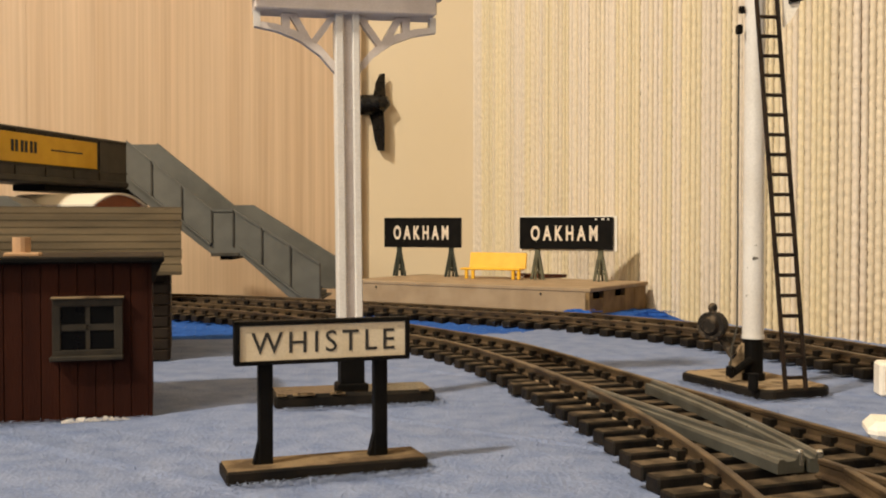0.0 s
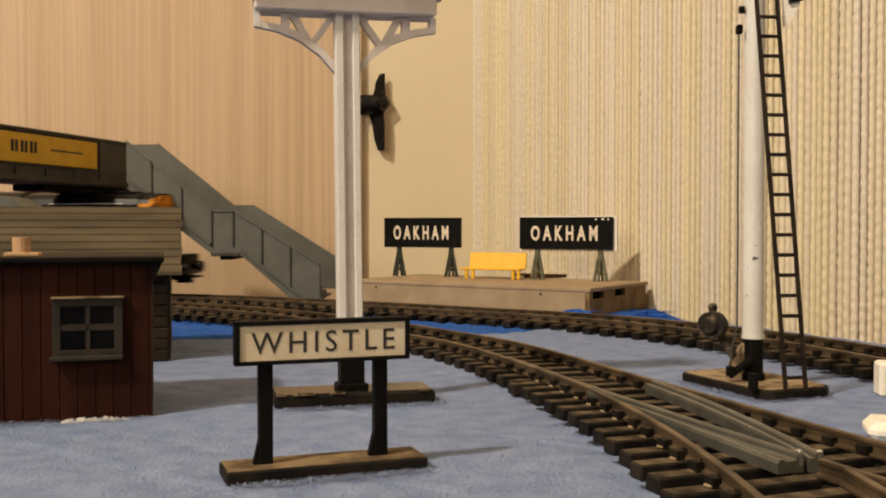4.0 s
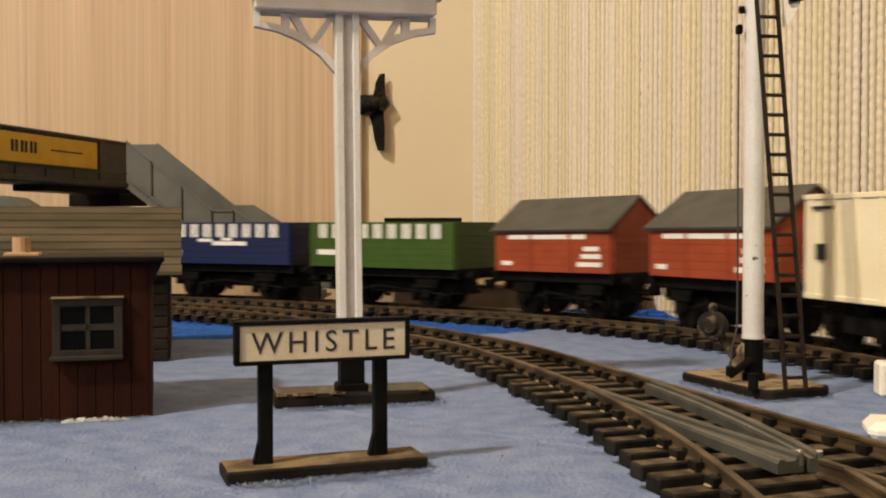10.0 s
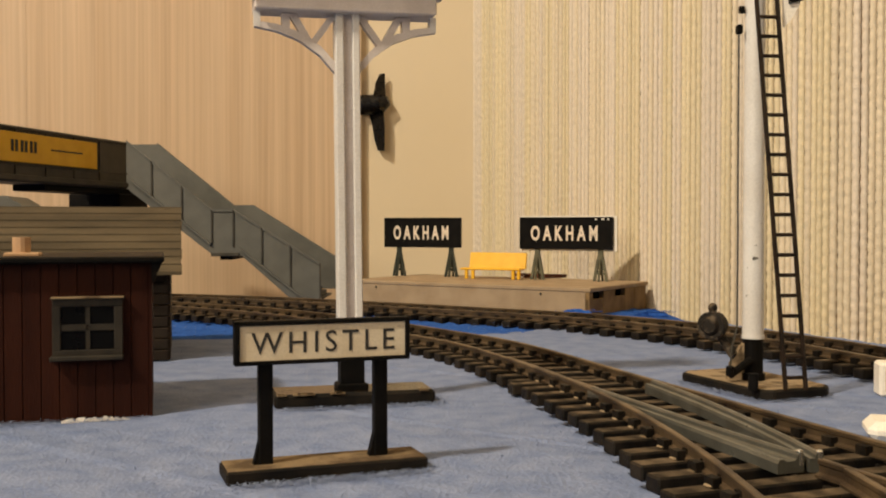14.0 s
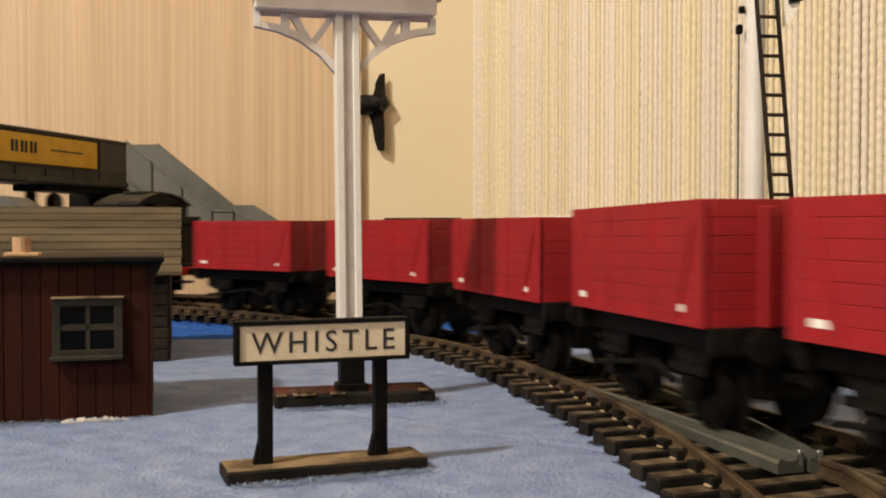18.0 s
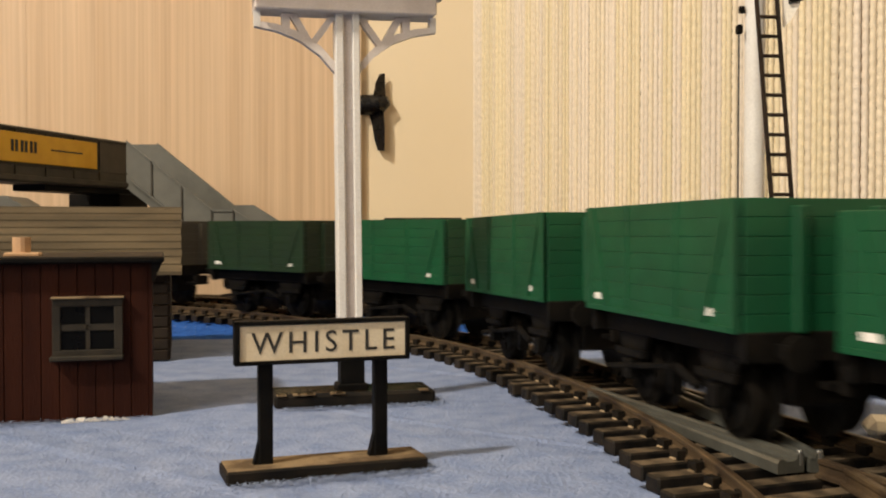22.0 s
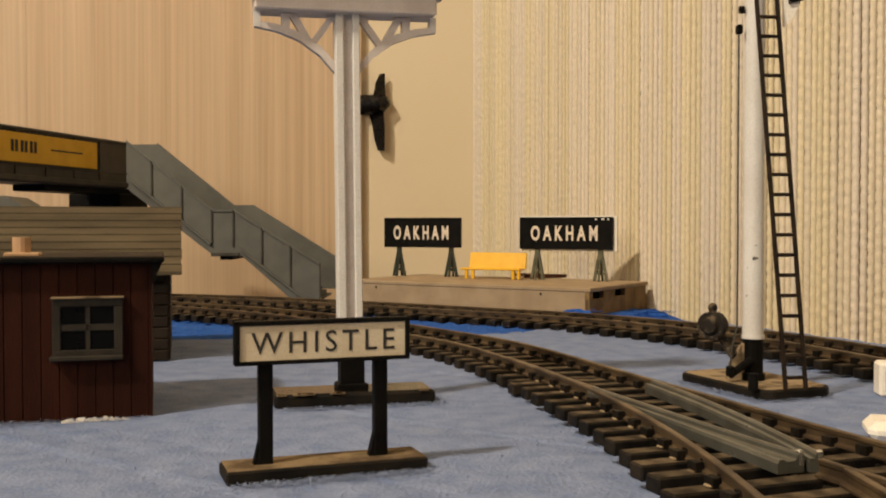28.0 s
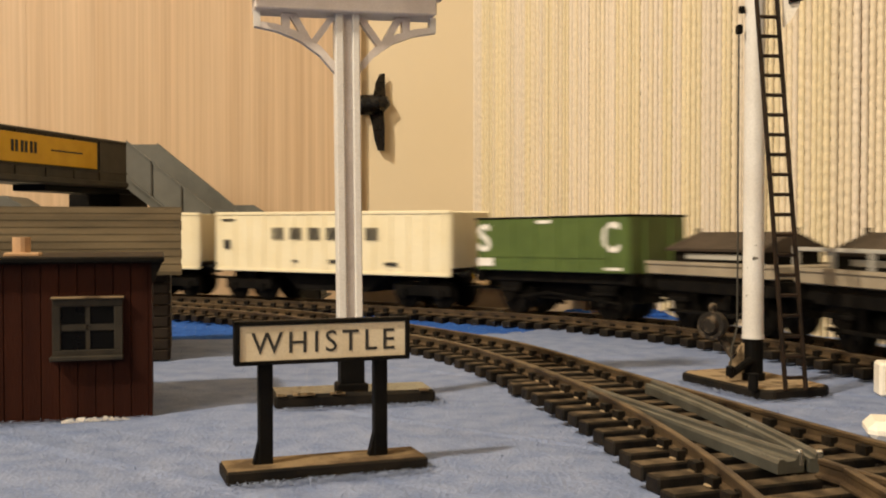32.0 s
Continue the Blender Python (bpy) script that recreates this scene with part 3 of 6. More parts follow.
def junction_signal():
    t = empty("bracket_signal_post", pose(-0.0188, 0.2145, 0, 0, 0, 14.4), "white moulded bracket signal post with a black foot", "signal")
    one("base", DUSTY, t, (-0.0172, 0.0165, -0.0052, 0.0062, 0, 0.0029), bevel=0.0006)
    one("glossy_top", GLOSSY, t, (-0.0166, 0.0159, -0.0046, 0.0056, 0.0028, 0.0030), label="glossy black top of the base")
    random.seed(31)
    for i in range(26):
        cx, s = random.uniform(-0.0165, 0.0150), random.uniform(0.0002, 0.0006)
        if cx > 0.004 and i % 3:
            continue
        one("crumb", DUST, t, (cx - s * 1.4, cx + s * 1.4, -0.0056, -0.0044 + random.uniform(0, 0.0006), 0.0027, 0.0031), bevel=0.0001)
    base_parts = list(t.children)
    x = -0.0008
    for a, b in ((x - 0.0026, x - 0.0009), (x + 0.0010, x + 0.0025)):
        one("flange", WHITE, t, (a, b, -0.0022, 0.0018, 0.0135, 0.0815), bevel=0.0002)
    # web in the duller white: shade of the recess put into its colour
    one("web", LILAC, t, (x - 0.0009, x + 0.0010, -0.0010, 0.0010, 0.0135, 0.0815))
    bm = bmesh.new()
    box(bm, x - 0.0024, x + 0.0027, -0.0024, 0.002, 0.0030, 0.0137, bevel=0.0002)
    box(bm, x - 0.0031, x + 0.0034, -0.0030, 0.0026, 0.0028, 0.0044, bevel=0.0003)
    part("foot", bm, BLACK, t)
    # landing with its lattice brackets
    one("beam", LILAC, t, (x - 0.0191, x + 0.0186, -0.0042, 0.0042, 0.0814, 0.0864), bevel=0.0003)
    one("deck", LILAC, t, (x - 0.0225, x + 0.0220, -0.0065, 0.0065, 0.0864, 0.0876), bevel=0.0002)
    for k in (-1, 1):
        bm = bmesh.new()
        curve = [(0.0024, 0.0690), (0.0056, 0.0727), (0.0098, 0.0757), (0.0145, 0.0775), (0.0190, 0.0783)]
        for (x0, z0), (x1, z1) in zip(curve, curve[1:]):
            prism(bm, [(x + k * x0, z0), (x + k * x1, z1), (x + k * x1, z1 + 0.0024 - x1 * 0.065), (x + k * x0, z0 + 0.0024 - x0 * 0.065)], -0.0011, 0.0011)
        part("bracket_rib", bm, LILAC, t)
        for (xa, za), (xb, zb) in (((0.0030, 0.0808), (0.0074, 0.0748)), ((0.0074, 0.0748), (0.0112, 0.0812)), ((0.0126, 0.0812), (0.0126, 0.0775))):
            bm = bmesh.new()
            prism(bm, [(x + k * (xa - 0.0008), za), (x + k * (xa + 0.0009), za), (x + k * (xb + 0.0009), zb), (x + k * (xb - 0.0008), zb)], -0.0009, 0.0009)
            part("strut", bm, LILAC, t)
        one("end_post", WHITE, t, tuple(sorted((x + k * 0.0178, x + k * 0.0191))) + (-0.0012, 0.0012, 0.0783, 0.0815))
    for k in (-1, 1):
        one("railing_post", LILAC, t, (x + k * 0.018 - 0.0005, x + k * 0.018 + 0.0005, -0.006, -0.005, 0.0876, 0.099))
    # the post leans a little
    for o in t.children:
        if o not in base_parts:
            o.matrix_local = pose(0, 0, 0.003, 0, -0.55, 0) @ pose(0, 0, -0.003)


FLAT = Matrix(((1, 0, 0, 0), (0, 0, 1, 0), (0, 1, 0, 0), (0, 0, 0, 1)))


def ladder_signal():
    t = empty("ladder_signal", pose(0.0712, 0.2332, 0, 0, 0, -69.6), "chipped white signal post with a black ladder", "signal")
    bm = bmesh.new()
    outline = [(-0.0163, -0.0070), (-0.0140, -0.0097), (0.0136, -0.0095), (0.0163, -0.0068), (0.0161, 0.0072), (0.0140, 0.0096), (-0.0138, 0.0096), (-0.0163, 0.0074)]
    prism(bm, outline, 0, 0.0023, FLAT)
    bmesh.ops.bevel(bm, geom=list(bm.edges), offset=0.0004, segments=1, affect="EDGES")
    part("base", bm, DUSTY, t)
    bm = bmesh.new()
    prism(bm, [(u * 0.95, v * 0.94) for u, v in outline], 0.0022, 0.0024, FLAT)
    part("dusty_top", bm, TANDUST, t, "tan dusty top of the base")
    # parts are set out in the room's own directions
    inv = t.matrix_world.inverted()

    def put(name, bm, material, label="", smooth=False):
        o = part(name, bm, material, t, label, smooth)
        o.matrix_local = inv
        return o

    px, py = 0.0705, 0.2309
    bm = bmesh.new()
    rod(bm, (px, py, 0.0120), (px, py, 0.100), 0.00238, 56, 0.00225)
    rod(bm, (px, py, 0.0118), (px, py, 0.0126), 0.0026, 32)
    put("post", bm, WHITE, "white post with chipped paint")
    bm = bmesh.new()
    rod(bm, (px, py, 0.0028), (px, py, 0.0119), 0.0023, 18)
    rod(bm, (px, py, 0.0022), (px, py, 0.0040), 0.0028, 18)
    put("foot", bm, BLACK)
    bm = bmesh.new()
    prism(bm, [(px - 0.0022, 0.0023), (px - 0.0022, 0.0108), (px - 0.0030, 0.0100), (px - 0.0052, 0.0062), (px - 0.0058, 0.0023)], py - 0.0009, py + 0.0009)
    put("bracket", bm, TANDUST, "dusty wedge bracket")
    random.seed(12)
    for zz, size, turned, lumps in ((0.0300, 0.00062, -0.05, 6), (0.0329, 0.00022, -0.08, 2), (0.0280, 0.00020, -0.86, 3), (0.0216, 0.00030, -0.98, 3), (0.0205, 0.00026, 0.92, 2), (0.0380, 0.00016, 0.5, 1), (0.0640, 0.00020, 0.75, 2), (0.0860, 0.00018, -0.2, 2)):
        bm = bmesh.new()
        for k in range(lumps):
            b = turned + random.uniform(-0.22, 0.22) * (size / 0.0006)
            bmesh.ops.create_icosphere(bm, subdivisions=1, radius=1, matrix=pose(px + 0.00230 * math.sin(b), py - 0.00230 * math.cos(b), zz + random.uniform(-0.55, 0.55) * size, 0, 0, math.degrees(b)) @ Matrix.Diagonal((size * random.uniform(0.5, 0.9), 0.00012, size * random.uniform(0.4, 0.75), 1)))
        put("chip", bm, CHIPGREY, "flaked grey patch")
    # ladder
    l0, l1, r0, r1 = Vector((0.0733, 0.2168, 0.0022)), Vector((0.0691, 0.2262, 0.0905)), Vector((0.0779, 0.2176, 0.0022)), Vector((0.0738, 0.2268, 0.0905))
    for a, b in ((l0, l1), (r0, r1)):
        bm = bmesh.new()
        rod(bm, a, b, 0.00052, 6)
        put("stile", bm, RUSTBLACK)
    for i in range(21):
        u = 0.03 + i * 0.0495
        bm = bmesh.new()
        rod(bm, l0.lerp(l1, u), r0.lerp(r1, u), 0.00042, 6)
        put("rung", bm, RUSTBLACK)
    # balance weight, lever and wire
    bm = bmesh.new()
    rod(bm, (0.0604, 0.2296, 0.0148), (0.0622, 0.2320, 0.0148), 0.0031, 22)
    rod(bm, (0.0622, 0.2320, 0.0146), (0.0640, 0.2338, 0.0146), 0.0029, 20, 0.0020)
    rod(bm, (0.0599, 0.2290, 0.0148), (0.0604, 0.2296, 0.0148), 0.0016, 14, 0.0022)
    rod(bm, (0.0611, 0.2306, 0.0170), (0.0613, 0.2308, 0.0188), 0.0008, 10)
    bmesh.ops.create_uvsphere(bm, u_segments=12, v_segments=8, radius=0.0011, matrix=pose(0.0613, 0.2308, 0.0188))
    rod(bm, (0.0634, 0.2318, 0.0124), (0.0660, 0.2306, 0.0080), 0.0011, 10)
    put("balance_weight", bm, WEIGHT, "rusty brown-black weathered balance weight")
    bm = bmesh.new()
    rod(bm, (0.0694, 0.2285, 0.0072), (0.0640, 0.2265, 0.0040), 0.0009, 8)
    rod(bm, (0.0640, 0.2265, 0.0040), (0.0640, 0.2262, 0.0060), 0.0009, 8)
    put("lever", bm, BLACK)
    wire = [(0.0640, 0.2265, 0.0042), (0.0648, 0.2275, 0.0102), (0.0667, 0.2300, 0.0148), (0.0666, 0.2300, 0.0400), (0.0666, 0.2300, 0.0818)]
    bm = bmesh.new()
    for a, b in zip(wire, wire[1:]):
        rod(bm, a, b, 0.00022, 6)
    put("wire", bm, DARKGREY)
    bm = bmesh.new()
    box(bm, 0.0660, 0.0674, 0.2292, 0.2310, 0.0805, 0.0826, bevel=0.0003)
    box(bm, 0.0666, 0.0680, 0.2298, 0.2308, 0.0852, 0.0868, bevel=0.0002)
    put("crank", bm, BLACK)
    bm = bmesh.new()
    prism(bm, [(0.0758, 0.0815), (0.0775, 0.0832), (0.0795, 0.0868), (0.0795, 0.092), (0.0757, 0.092)], 0.2275, 0.2283)
    put("arm_plate", bm, IVORY)
    bm = bmesh.new()
    prism(bm, [(0.0768, 0.0868), (0.0800, 0.0874), (0.0830, 0.0900), (0.0768, 0.0905)], 0.2268, 0.2274)
    put("spectacle", bm, BLACK)
    bm = bmesh.new()
    rod(bm, (0.0664, 0.2170, 0.0022), (0.0664, 0.2170, 0.0058), 0.0011, 12)
    put("peg", bm, BLACK)


def hut():
    t = empty("lineside_hut", pose(-0.0575, 0.1984, 0, 0, 0, 15.5), "small maroon boarded lineside hut with a flat felt roof", "hut")
    one("wall", DARKWALL, t, (-0.078, -0.0004, 0.0006, 0.030, 0, 0.0300))
    w = 0.00328
    for i in range(24):
        one("plank", MAROON, t, (-(i + 1) * w + 0.00005, -i * w - 0.00005, -0.0004, 0.0006, 0.0, 0.0302), bevel=0.00012)
    one("corner_board", MAROON, t, (-0.0002, 0.0006, -0.0003, 0.030, 0, 0.0302))
    one("roof", BLACK, t, (-0.080, 0.0030, -0.0030, 0.032, 0.0303, 0.0315), bevel=0.0003)
    bm = bmesh.new()
    prism(bm, [(0.0006, 0.0258), (0.0026, 0.0302), (0.0006, 0.0302)], -0.002, 0.030)
    part("eave_bracket", bm, BLACK, t)
    x0, x1, z0, z1 = -0.0172, -0.0044, 0.0120, 0.0235
    win = one("window", FRAME, t, (x0, x1, -0.0010, -0.0004, z0, z1))
    for b in ((x0, x1, -0.0016, -0.0010, z0, 0.0137), (x0, x1, -0.0016, -0.0010, 0.0220, z1), (x0, -0.0157, -0.0016, -0.0010, 0.0137, 0.0220), (-0.0060, x1, -0.0016, -0.0010, 0.0137, 0.0220)):
        one("frame_bar", FRAME, win, b, bevel=0.0001)
    for b in ((-0.0112, -0.0104, -0.0014, -0.0010, 0.0137, 0.0220), (-0.0157, -0.0060, -0.0014, -0.0010, 0.0174, 0.0186)):
        one("glazing_bar", FRAME, win, b)
    one("sill", FRAME, win, (x0 - 0.0005, x1 + 0.0001, -0.0026, -0.0004, 0.0117, 0.0126), bevel=0.0002)
    one("drip_lip", DUST, win, (x0 - 0.0002, x1 + 0.0003, -0.0023, -0.0004, 0.0235, 0.0239), bevel=0.0001, label="dusty lip over the window")
    for x, w_ in ((-0.0157, 0.0045), (-0.0104, 0.0044)):
        for z in (0.0137, 0.0186):
            one("pane", GLASS, win, (x, x + w_, -0.00115, -0.00105, z, z + 0.0035))
    one("door_frame", FRAME, t, (-0.0330, -0.0292, -0.0014, -0.0004, 0.0, 0.0232), bevel=0.0001)
    one("vent_plate", TAN, t, (-0.0268, -0.0203, 0.004, 0.0095, 0.0314, 0.0322), bevel=0.0002)
    bm = bmesh.new()
    rod(bm, (-0.0238, 0.0066, 0.0320), (-0.0238, 0.0066, 0.0352), 0.0017, 14)
    part("vent_pipe", bm, TAN, t)
    win.matrix_local = pose(-0.0004, 0, 0)
    paper = empty("torn_paper", pose(-0.0672, 0.1951, 0, 0, 0, 15.5), "torn scrap of white paper under the hut", "paper")
    bm = bmesh.new()
    random.seed(5)
    n = 31
    upper = [0.0001 + 0.0009 * max(0.0, math.sin(i / (n - 1) * math.pi)) ** 0.6 * random.uniform(0.25, 1.0) for i in range(n)]
    prism(bm, [(i * 0.00042 - 0.006, -0.0002) for i in range(n)] + [((n - 1 - i) * 0.00042 - 0.006, upper[n - 1 - i]) for i in range(n)], -0.0011, -0.0008)
    part("scrap", bm, IVORY, paper)


def goods_shed():
    t = empty("boarded_shed", pose(-0.0762, 0.2815, 0, 0, 0, 14.5), "dark brown boarded shed with a dusty lapped plank roof", "shed")
    one("wall", DARKWALL, t, (-0.12, -0.001, 0.0006, 0.05, 0, 0.024))
    for i in range(8):
        one("plank", DARKWALL, t, (-0.12, 0, -0.0006 + 0.0001 * (i % 2), 0.0007, i * 0.0031 + 0.0001, (i + 1) * 0.0031 - 0.00015), bevel=0.0002)
    for i in range(8):
        one("plank", DARKWALL, t, (-0.0012, 0.0006, 0.0007, 0.05, i * 0.0031 + 0.0001, (i + 1) * 0.0031 - 0.00015), bevel=0.0002)
    bm = bmesh.new()
    y0, z0, y1, z1 = -0.0060, 0.0242, 0.0260, 0.0424
    prism(bm, [(0.0, 0.022), (0.0505, 0.022), (0.0252, 0.0425)], -0.001, 0.0005, Matrix(((0, 1, 0, 0), (1, 0, 0, 0), (0, 0, 1, 0), (0, 0, 0, 1))))
    part("gable", bm, DARKWALL, t)
    n = 9
    for i in range(n):
        u0, u1 = i / n, (i + 1.12) / n
        bm = bmesh.new()
        m = Matrix(((0, 1, 0, 0), (1, 0, 0, 0), (0, 0, 1, 0), (0, 0, 0, 1)))
        prism(bm, [(y0 + (y1 - y0) * u0, z0 + (z1 - z0) * u0 + 0.0008), (y0 + (y1 - y0) * u1, z0 + (z1 - z0) * u1 + 0.0003), (y0 + (y1 - y0) * u1, z0 + (z1 - z0) * u1 - 0.0004), (y0 + (y1 - y0) * u0, z0 + (z1 - z0) * u0 - 0.0002)], -0.13, 0.0036 + random.uniform(-0.0002, 0.0002), m)
        part("roof_board", bm, ROOFING, t)
    bm = bmesh.new()
    prism(bm, [(y1 - 0.0006, z1 - 0.001), (y1 + 0.032, z0 - 0.001), (y1 + 0.032, z0 + 0.0003), (y1, z1 + 0.0006)], -0.13, 0.0036, Matrix(((0, 1, 0, 0), (1, 0, 0, 0), (0, 0, 1, 0), (0, 0, 0, 1))))
    part("back_roof", bm, ROOFING, t)


def shelter():
    t = empty("platform_shelter", pose(-0.206, 0.386, -0.0016, 0, 0, 8), "small dark shelter with a flat grey hipped roof", "shelter")
    one("wall", DARKWALL, t, (-0.045, 0.043, -0.012, 0.012, 0, 0.0460))
    bm = bmesh.new()
    prism(bm, [(-0.050, 0.0460), (0.0490, 0.0460), (0.0425, 0.0500), (-0.044, 0.0500)], -0.015, 0.015)
    part("roof", bm, GREY, t)


def footbridge():
    t = empty("footbridge", pose(0, 0, 0), "grey moulded footbridge with railed stairs and a yellow hoarding", "footbridge")
    near, far = 0.500, 0.553
    one("landing_side", GREY, t, (-0.1760, -0.1546, far + 0.0001, far + 0.0011, 0.0560, 0.0814), bevel=0.0001)
    for y in (near, far):
        before = set(t.children)
        foot = -0.0608 if y == near else -0.0540
        bm = bmesh.new()
        prism(bm, [(-0.1553, 0.0790), (-0.1136, 0.0452), (-0.1030, 0.0452), (foot, 0.0452 - (0.1030 + foot) * 0.6245), (foot, 0.0), (-0.0735, 0.0), (-0.0990, 0.0225), (-0.1140, 0.0235), (-0.1540, 0.0545)], y, y + 0.0012)
        part("stair_side", bm, GREY, t)
        off = -0.0007 if y == near else 0.0012
        for (xa, za), (xb, zb) in (((-0.1553, 0.0790), (-0.1136, 0.0452)), ((-0.1136, 0.0452), (-0.1030, 0.0452)), ((-0.1030, 0.0452), (foot, 0.0452 - (0.1030 + foot) * 0.6245)), ((-0.1540, 0.0605), (-0.1140, 0.0285)), ((-0.1000, 0.0265), (-0.0660, 0.0))):
            bm = bmesh.new()
            deep = 0.0010 if za in (0.0605, 0.0265) and y == near else 0.0
            prism(bm, [(xa, za - 0.0010), (xb, zb - 0.0010), (xb, zb + 0.0003), (xa, za + 0.0003)], y + off - deep, y + off + 0.0008)
            part("rail", bm, GREY, t)
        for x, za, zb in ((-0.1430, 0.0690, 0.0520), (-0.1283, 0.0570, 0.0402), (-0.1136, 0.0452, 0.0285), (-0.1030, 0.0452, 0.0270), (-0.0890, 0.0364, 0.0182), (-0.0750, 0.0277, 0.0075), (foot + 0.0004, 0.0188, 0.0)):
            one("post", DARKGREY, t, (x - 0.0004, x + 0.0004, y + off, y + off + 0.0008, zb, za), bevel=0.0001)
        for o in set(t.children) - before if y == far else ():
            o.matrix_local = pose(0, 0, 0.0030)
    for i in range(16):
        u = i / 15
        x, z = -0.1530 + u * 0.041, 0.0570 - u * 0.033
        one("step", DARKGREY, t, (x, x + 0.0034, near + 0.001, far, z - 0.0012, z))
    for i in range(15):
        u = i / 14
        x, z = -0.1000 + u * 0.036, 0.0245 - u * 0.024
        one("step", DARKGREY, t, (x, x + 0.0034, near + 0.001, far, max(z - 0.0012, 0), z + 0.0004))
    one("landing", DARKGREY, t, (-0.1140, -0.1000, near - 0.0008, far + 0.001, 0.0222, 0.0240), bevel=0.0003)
    # black here holds the shade under the landing
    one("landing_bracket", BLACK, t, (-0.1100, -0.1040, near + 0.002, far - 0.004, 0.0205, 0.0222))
    # deck, running towards the front over both lines
    d = Vector((-0.0216, -0.09, 0)).normalized()
    ang = math.atan2(d.y, d.x)
    m = Matrix.Translation((-0.1555, near + 0.043, 0)) @ Matrix.Rotation(ang, 4, "Z")
    inner_parts = []
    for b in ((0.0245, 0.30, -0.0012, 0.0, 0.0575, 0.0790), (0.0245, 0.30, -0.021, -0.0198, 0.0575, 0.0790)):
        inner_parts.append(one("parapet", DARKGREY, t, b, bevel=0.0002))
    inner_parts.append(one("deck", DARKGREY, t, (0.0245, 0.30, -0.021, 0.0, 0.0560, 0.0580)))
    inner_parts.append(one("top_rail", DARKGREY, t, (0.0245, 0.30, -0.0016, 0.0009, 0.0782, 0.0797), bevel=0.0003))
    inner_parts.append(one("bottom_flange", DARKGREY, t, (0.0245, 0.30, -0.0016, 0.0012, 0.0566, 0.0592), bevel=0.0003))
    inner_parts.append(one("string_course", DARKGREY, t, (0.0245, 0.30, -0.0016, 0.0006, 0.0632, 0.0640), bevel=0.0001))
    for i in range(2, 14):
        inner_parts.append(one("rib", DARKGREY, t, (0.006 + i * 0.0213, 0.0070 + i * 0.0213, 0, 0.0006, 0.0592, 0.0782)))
    # beam and tower in black: the underside's shade is painted into them
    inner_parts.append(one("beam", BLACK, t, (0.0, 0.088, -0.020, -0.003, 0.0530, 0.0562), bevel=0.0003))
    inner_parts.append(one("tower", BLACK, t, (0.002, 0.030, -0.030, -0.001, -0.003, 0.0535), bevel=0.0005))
    board = one("hoarding", AMBER, t, (0.0535, 0.170, 0.0008, 0.0016, 0.0644, 0.0770), bevel=0.0002, label="yellow advertising hoarding with black lettering")
    inner_parts.append(board)
    for o in inner_parts:
        o.matrix_local = m
    for i in range(3):
        for k in (0, 0.0028):
            one("lettering_bar", INK, board, (0.1005 + k + i * 0.0064, 0.1023 + k + i * 0.0064, 0.0016, 0.0018, 0.0688, 0.0738))
    one("lettering_bar", INK, board, (0.066, 0.090, 0.0016, 0.00175, 0.0707, 0.0714))


